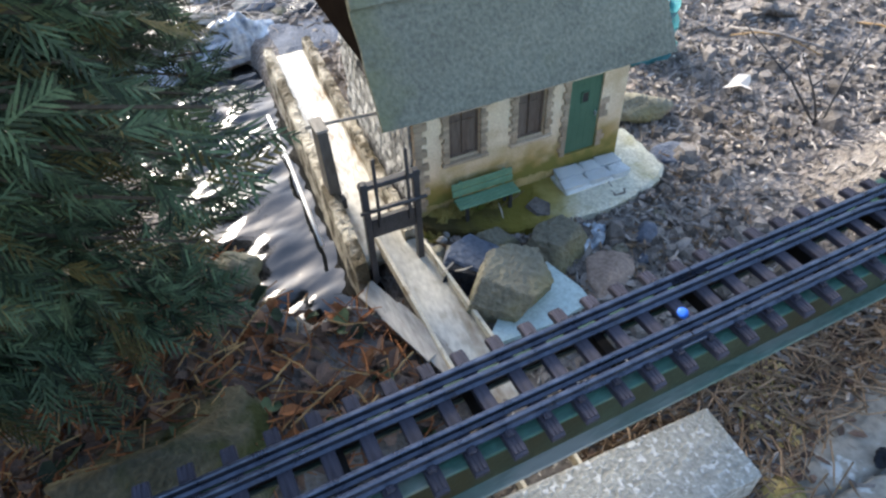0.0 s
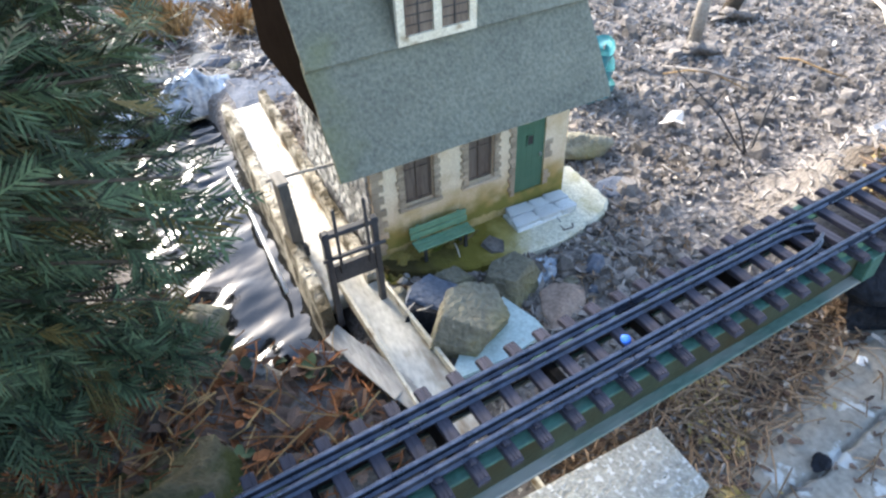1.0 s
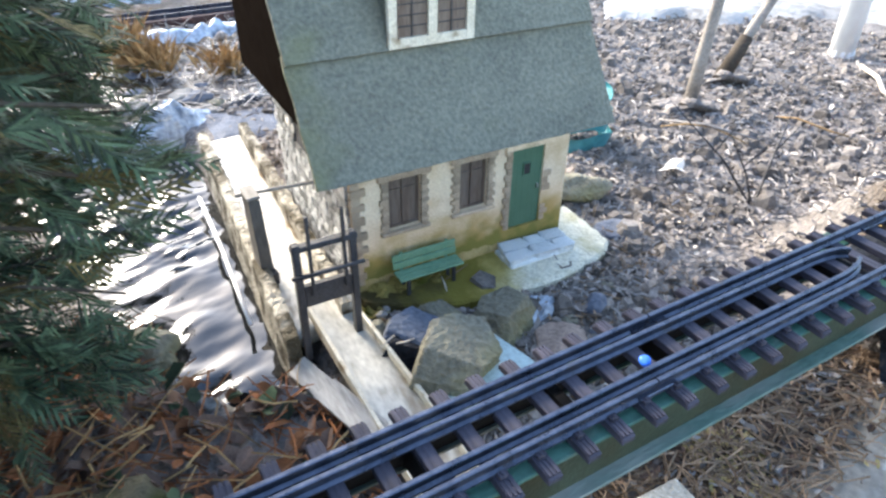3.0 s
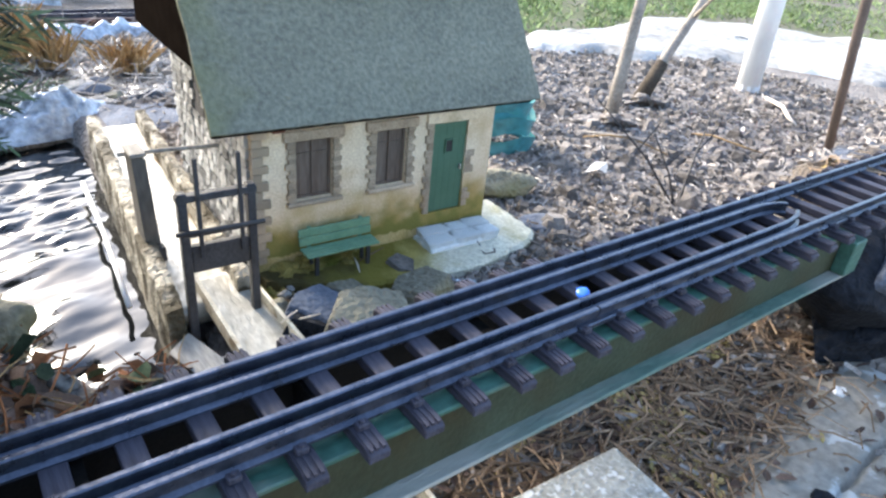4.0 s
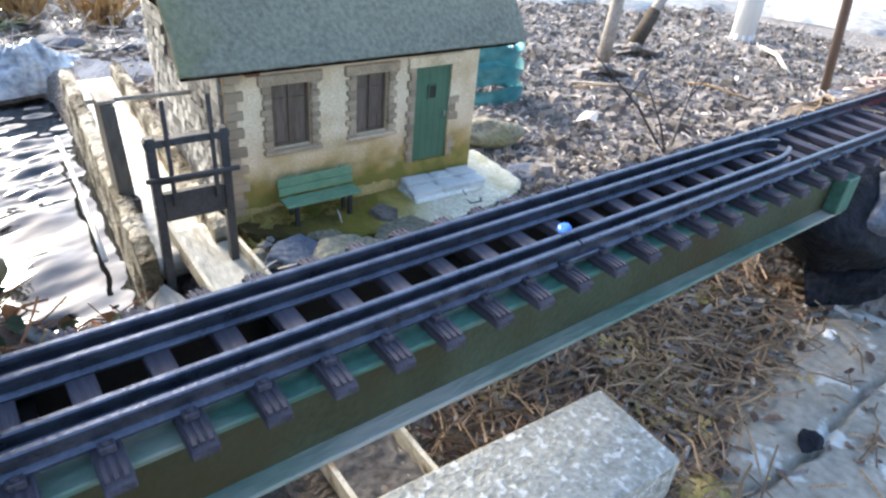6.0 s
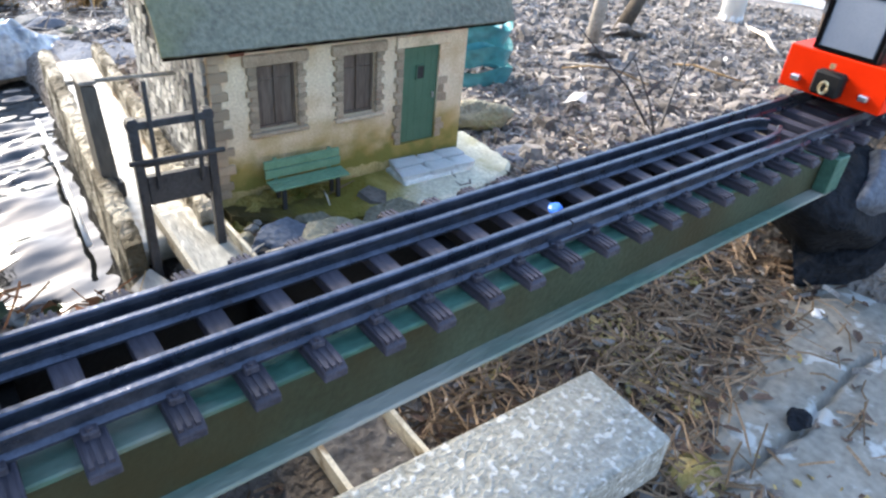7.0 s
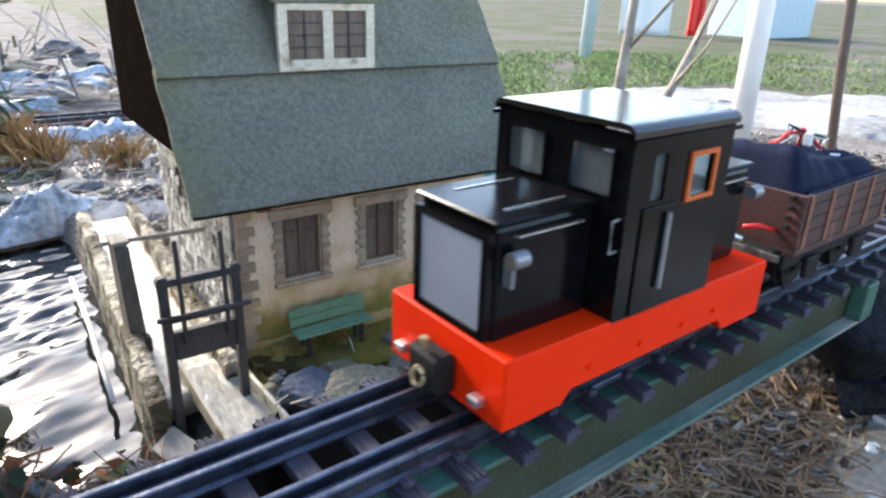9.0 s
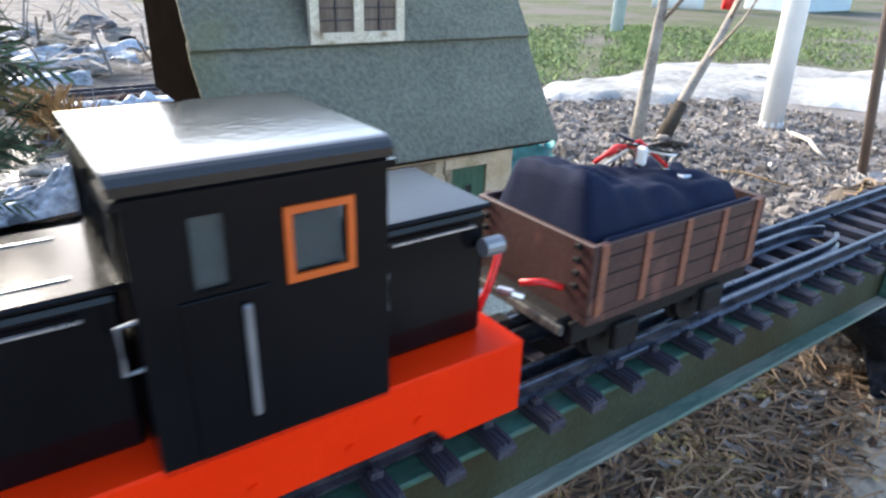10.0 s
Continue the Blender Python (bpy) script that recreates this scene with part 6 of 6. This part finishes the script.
    for s in (-1, 1):
        part("rain_strip", box(0.0590, 0.1345, s * 0.0415 - 0.0010, s * 0.0415 + 0.0010, 0.1145, 0.1165), BLACK, c)
        of = wall_frame(0.1005, 0.1215, 0.0850, 0.1075, -0.0010, 0.0010, 0.0022, "y")
        o = part("side_window_frame", of, ORANGE, c, "orange side window frame")
        o.location = (0, s * 0.0402, 0)
        part("door_panel", box(0.0715, 0.0955, min(s * 0.0402, s * 0.0410), max(s * 0.0402, s * 0.0410), 0.0365, 0.0865, 0.0003), BLACK, c)
        part("door_rail", box(0.0868, 0.0892, min(s * 0.0414, s * 0.0436), max(s * 0.0414, s * 0.0436), 0.047, 0.083, 0.0006), STEEL, c, "grey upright grab rail")
        part("grab_handle", tube([(0.0612, s * 0.0370, 0.069), (0.0565, s * 0.0375, 0.069), (0.0565, s * 0.0375, 0.083), (0.0612, s * 0.0370, 0.083)], 0.0008, 6), STEEL, c, "small steel handle")
    # front windows: silver rims and panes
    for s in (-1, 1):
        o = part("front_window_rim", wall_frame(-0.0125, 0.0125, 0.0905, 0.1120, -0.0006, 0.0006, 0.0010), BLACK, c, "thin black rim")
        o.location = (0.0604, s * 0.0195, 0)
        part("front_pane", box(0.0618, 0.0624, s * 0.0195 - 0.012, s * 0.0195 + 0.012, 0.091, 0.1115), CABGLASS, c)
        part("side_pane", box(0.1030, 0.1190, min(s * 0.0376, s * 0.0382), max(s * 0.0376, s * 0.0382), 0.0875, 0.1050), CABGLASS, c)
        part("door_pane", box(0.0760, 0.0850, min(s * 0.0376, s * 0.0382), max(s * 0.0376, s * 0.0382), 0.0885, 0.1090), CABGLASS, c)
    # buffer beam gear
    part("coupling_box", box(-0.011, 0.0, -0.011, 0.011, 0.0085, 0.027, 0.002), UNDER, t, "black coupling block")
    cp = part("coupler", tube([(-0.0128 - 0.0012 * math.cos(a), 0.0026 * math.cos(a), 0.0155 + 0.0045 * math.sin(a)) for a in [k * 0.5236 for k in range(13)]], 0.0012, 6), BRASS, t, "brass coupling ring")
    part("coupler_pin", rod((-0.010, 0, 0.030), (-0.010, 0, 0.0335), 0.0022, n=10), BRASS, cp)
    for s in (-1, 1):
        part("buffer_lamp", box(-0.0052, 0.0, s * 0.0265 - 0.0036, s * 0.0265 + 0.0036, 0.012, 0.0165, 0.0008), SILVER, t, "small silver marker")
    part("underframe", box(0.012, 0.181, -0.0185, 0.0185, 0.006, 0.0125), UNDER, t)
    ws = []
    for x in (0.060, 0.134):
        bm = rod((0, -0.0285, 0), (0, 0.0285, 0), 0.003, n=8)
        for s in (-1, 1):
            rod((0, s * 0.0228, 0), (0, s * 0.0272, 0), 0.0150, n=24, bm=bm)
            rod((0, s * 0.0212, 0), (0, s * 0.0228, 0), 0.0170, n=24, bm=bm)
            for k in range(4):
                a = k * 1.5708
                rod((0.008 * math.cos(a), s * 0.0272, 0.008 * math.sin(a)), (0.008 * math.cos(a), s * 0.0280, 0.008 * math.sin(a)), 0.0022, n=6, bm=bm)
        w = part("wheelset", bm, UNDER, t, "black steel wheelset")
        w.location = (x, 0, 0.0150)
        ws.append((w, x, 0.0150))
    wire = tube([(0.1935, -0.010, 0.034), (0.1990, -0.0105, 0.046), (0.2030, -0.0095, 0.056), (0.2050, -0.008, 0.062)], 0.0016, 7)
    part("wire", wire, WIRE, t, "red wire at the rear coupling", smooth=True)
    return t, ws


def wall_frame(a0, a1, z0, z1, d0, d1, w, axis="x"):
    """A rectangular rim across axis: along y (or x) from a0 to a1, z0 to z1, depth d0 to d1, bars of width w."""
    bm = bmesh.new()
    for p, q, r, s in ((a0, a0 + w, z0, z1), (a1 - w, a1, z0, z1), (a0 + w, a1 - w, z0, z0 + w), (a0 + w, a1 - w, z1 - w, z1)):
        if axis == "x":
            box(d0, d1, p, q, r, s, bm=bm)
        else:
            box(p, q, d0, d1, r, s, bm=bm)
    return bm


def cab_walls(c):
    """Four walls with window openings, hung under the cab's roof."""
    x0, x1, w, z0, z1, t = 0.0610, 0.1330, 0.0400, 0.0345, 0.1185, 0.0025
    turn = Matrix.Rotation(radians(90), 4, "Z")
    for s in (-1, 1):
        v0, v1 = sorted((s * w, s * (w - t)))
        part("cab_side", wall_with_openings(x0, x1, v0, v1, z0, z1, [(0.0760, 0.0850, 0.0885, 0.1090), (0.1030, 0.1190, 0.0875, 0.1050)]), BLACK, c)
    for x, lo, hi in ((x0, 0.0905, 0.1120), (x1 - t, 0.0900, 0.1100)):
        bm = wall_with_openings(-(w - t), w - t, -t, 0, z0, z1, [(-0.0320, -0.0070, lo, hi), (0.0070, 0.0320, lo, hi)])
        bmesh.ops.transform(bm, matrix=Matrix.Translation((x, 0, 0)) @ turn, verts=bm.verts)
        part("cab_end", bm, BLACK, c)


def wagon():
    t = thing("open_wagon", "brown open goods wagon loaded with dark cloth", "wagon")
    W, L, z0, z1 = 0.038, 0.1215, 0.0330, 0.0655
    part("floor", box(0, L, -W, W, z0 - 0.004, z0), WAGON, t)
    for s in (-1, 1):
        a, b = min(s * W, s * (W - 0.0028)), max(s * W, s * (W - 0.0028))
        side = part("side_board", box(0.0029, L - 0.0029, a, b, z0, z1, 0.0005), WAGON, t, "faded brown boarded side")
        for k in range(5):
            x = 0.004 + k * (L - 0.0125) / 4
            q = s * (W + 0.0010)
            part("strap", box(x, x + 0.0042, min(s * W, q), max(s * W, q), z0, z1, 0.0003), RUST, side, "rusty orange upright strap")
        for z in (0.043, 0.0512, 0.0594):
            q = s * (W + 0.0003)
            part("board_joint", box(0.003, L - 0.003, min(s * W, q), max(s * W, q), z - 0.0003, z + 0.0003), UNDER, side)
    for x in (0.0, L - 0.0028):
        e = part("end_board", box(x, x + 0.0028, -W, W, z0, z1, 0.0005), WAGON, t, "brown boarded end")
        for s in (-1, 1):
            for z in (0.044, 0.050, 0.056, 0.062):
                part("hinge_knob", box(x - 0.0022 if x == 0 else x + 0.0028, x if x == 0 else x + 0.005, s * 0.030 - 0.0016, s * 0.030 + 0.0016, z, z + 0.0026, 0.0004), UNDER, e)
    part("chassis", box(-0.008, L + 0.004, -0.030, 0.030, 0.0235, 0.0308, 0.001), UNDER, t, "black wagon chassis")
    for s in (-1, 1):
        part("sole_bar", box(-0.004, L + 0.002, min(s * 0.0315, s * 0.0345), max(s * 0.0315, s * 0.0345), 0.0195, 0.0300, 0.0006), UNDER, t, "black wagon sole bar")
    part("buffer_beam", box(-0.0105, -0.0082, -0.034, 0.034, 0.0255, 0.0300, 0.0006), GREYWOOD, t, "dark grey worn buffer beam")
    for s in (-1, 1):
        for x in (0.028, 0.092):
            part("axle_box", box(x - 0.008, x + 0.008, s * 0.0365 - 0.002, s * 0.0365 + 0.0018, 0.010, 0.0233, 0.001), UNDER, t)
    part("coupling_bar", box(-0.022, -0.0106, -0.004, 0.004, 0.016, 0.020, 0.0006), UNDER, t)
    part("coupling_hook", tube([(-0.0110, -0.010, 0.034), (-0.0150, -0.008, 0.036), (-0.018, -0.002, 0.036)], 0.0020), SILVER, t)
    part("wire", tube([(-0.0150, -0.012, 0.043), (-0.008, -0.018, 0.044), (-0.0010, -0.024, 0.042)], 0.0016, 7), WIRE, t, "red wire end", True)
    ws = []
    for x in (0.028, 0.092):
        bm = rod((0, -0.0285, 0), (0, 0.0285, 0), 0.003, n=8)
        for s in (-1, 1):
            rod((0, s * 0.0228, 0), (0, s * 0.0272, 0), 0.0130, n=20, bm=bm)
            rod((0, s * 0.0212, 0), (0, s * 0.0228, 0), 0.0150, n=20, bm=bm)
        w = part("wheelset", bm, UNDER, t, "black steel wheelset")
        w.location = (x, 0, 0.0130)
        ws.append((w, x, 0.0130))
    # the cloth load, rigid on the wagon
    def f(u, v):
        x = 0.0032 + 0.107 * u
        y = -0.0365 + 0.073 * v
        edge = smooth(0, 0.22, v) * smooth(0, 0.22, 1 - v)
        lump = 0.5 + 0.5 * math.sin(u * 6.5 + 1.2) * 0.5 + 0.35 * noise.noise((u * 2.6, v * 2.2, 3))
        hgt = 0.056 + (0.027 - 0.017 * u) * edge + 0.007 * lump * edge
        hgt += 0.0035 * noise.noise((u * 5, v * 6, 2)) + 0.0030 * noise.noise((u * 11 + v * 8, v * 3, 5)) * edge
        hgt += 0.0022 * math.sin((u + 0.5 * v) * 22) * edge * noise.noise((u * 3, v * 3, 9))
        if v < 0.05:
            hgt = 0.0665
        hgt = 0.058 + (hgt - 0.058) * smooth(0, 0.06, u)
        return (x, y, hgt)
    bm = sheet(48, 40, f)
    r = bmesh.ops.extrude_face_region(bm, geom=bm.faces[:])
    bmesh.ops.translate(bm, verts=[v for v in r["geom"] if isinstance(v, bmesh.types.BMVert)], vec=(0, 0, -0.0012))
    bmesh.ops.recalc_face_normals(bm, faces=bm.faces)
    part("cloth_load", bm, NAVY, t, "crumpled navy cloth heaped in the wagon", smooth=True)
    part("wire", tube([(0.050, 0.012, 0.0800), (0.060, 0.008, 0.0880), (0.070, 0.004, 0.0875), (0.080, 0.010, 0.076)], 0.0012, 7), WIRE, t, "red wire over the cloth", True)
    part("wire", tube([(0.060, 0.020, 0.078), (0.074, 0.006, 0.0895), (0.088, -0.002, 0.076)], 0.0010, 7), WIRE, t, "red wire over the cloth", True)
    for k in range(5):
        a = 0.9 * k
        part("cable", tube([(0.062 + 0.004 * k, 0.018 - 0.003 * k, 0.074), (0.066 + 0.005 * math.cos(a), 0.006 + 0.006 * math.sin(a), 0.088 + 0.002 * (k % 3)), (0.082 + 0.003 * k, 0.004 * math.cos(a), 0.082), (0.094, -0.004 + 0.003 * k, 0.070)], 0.0009, 6), (WHITEPAINT, UNDER, NAVY)[k % 3], t, "thin loose cable", True)
    part("plug", box(0.066, 0.069, -0.004, 0.001, 0.080, 0.089, 0.0008), WHITEPAINT, t, "small white plug")
    part("clip", box(0.088, 0.096, -0.013, -0.007, 0.070, 0.074, 0.0008), SILVER, t, "small bright clip")
    return t, ws


CABGLASS = bpy.data.materials.new("dim_cab_glass")
CABGLASS.use_nodes = True
_p = CABGLASS.node_tree.nodes["Principled BSDF"]
_p.inputs["Base Color"].default_value = (0.50, 0.56, 0.56, 1)
_p.inputs["Transmission Weight"].default_value = 0.9
_p.inputs["Roughness"].default_value = 0.06
_p.inputs["IOR"].default_value = 1.2

LOCO, LOCO_WHEELS = loco()
WAG, WAG_WHEELS = wagon()
WAGON_OFF = 0.2290


def motions():
    """The train runs toward -x, slowly and evenly; its wheels roll with it."""
    times = [0.1 * k for k in range(101)]

    def nose(t):
        return -0.0855 - SPEED * (t - 9.0)

    walk(LOCO, [(t, Matrix.Translation((nose(t), 0, ZT))) for t in times])
    walk(WAG, [(t, Matrix.Translation((nose(t) + WAGON_OFF, 0, ZT))) for t in times])
    for wheels in (LOCO_WHEELS, WAG_WHEELS):
        for w, x, r in wheels:
            walk(w, [(t, pose(x, 0, r, 0, -math.degrees(SPEED * t / r), 0)) for t in times])


motions()
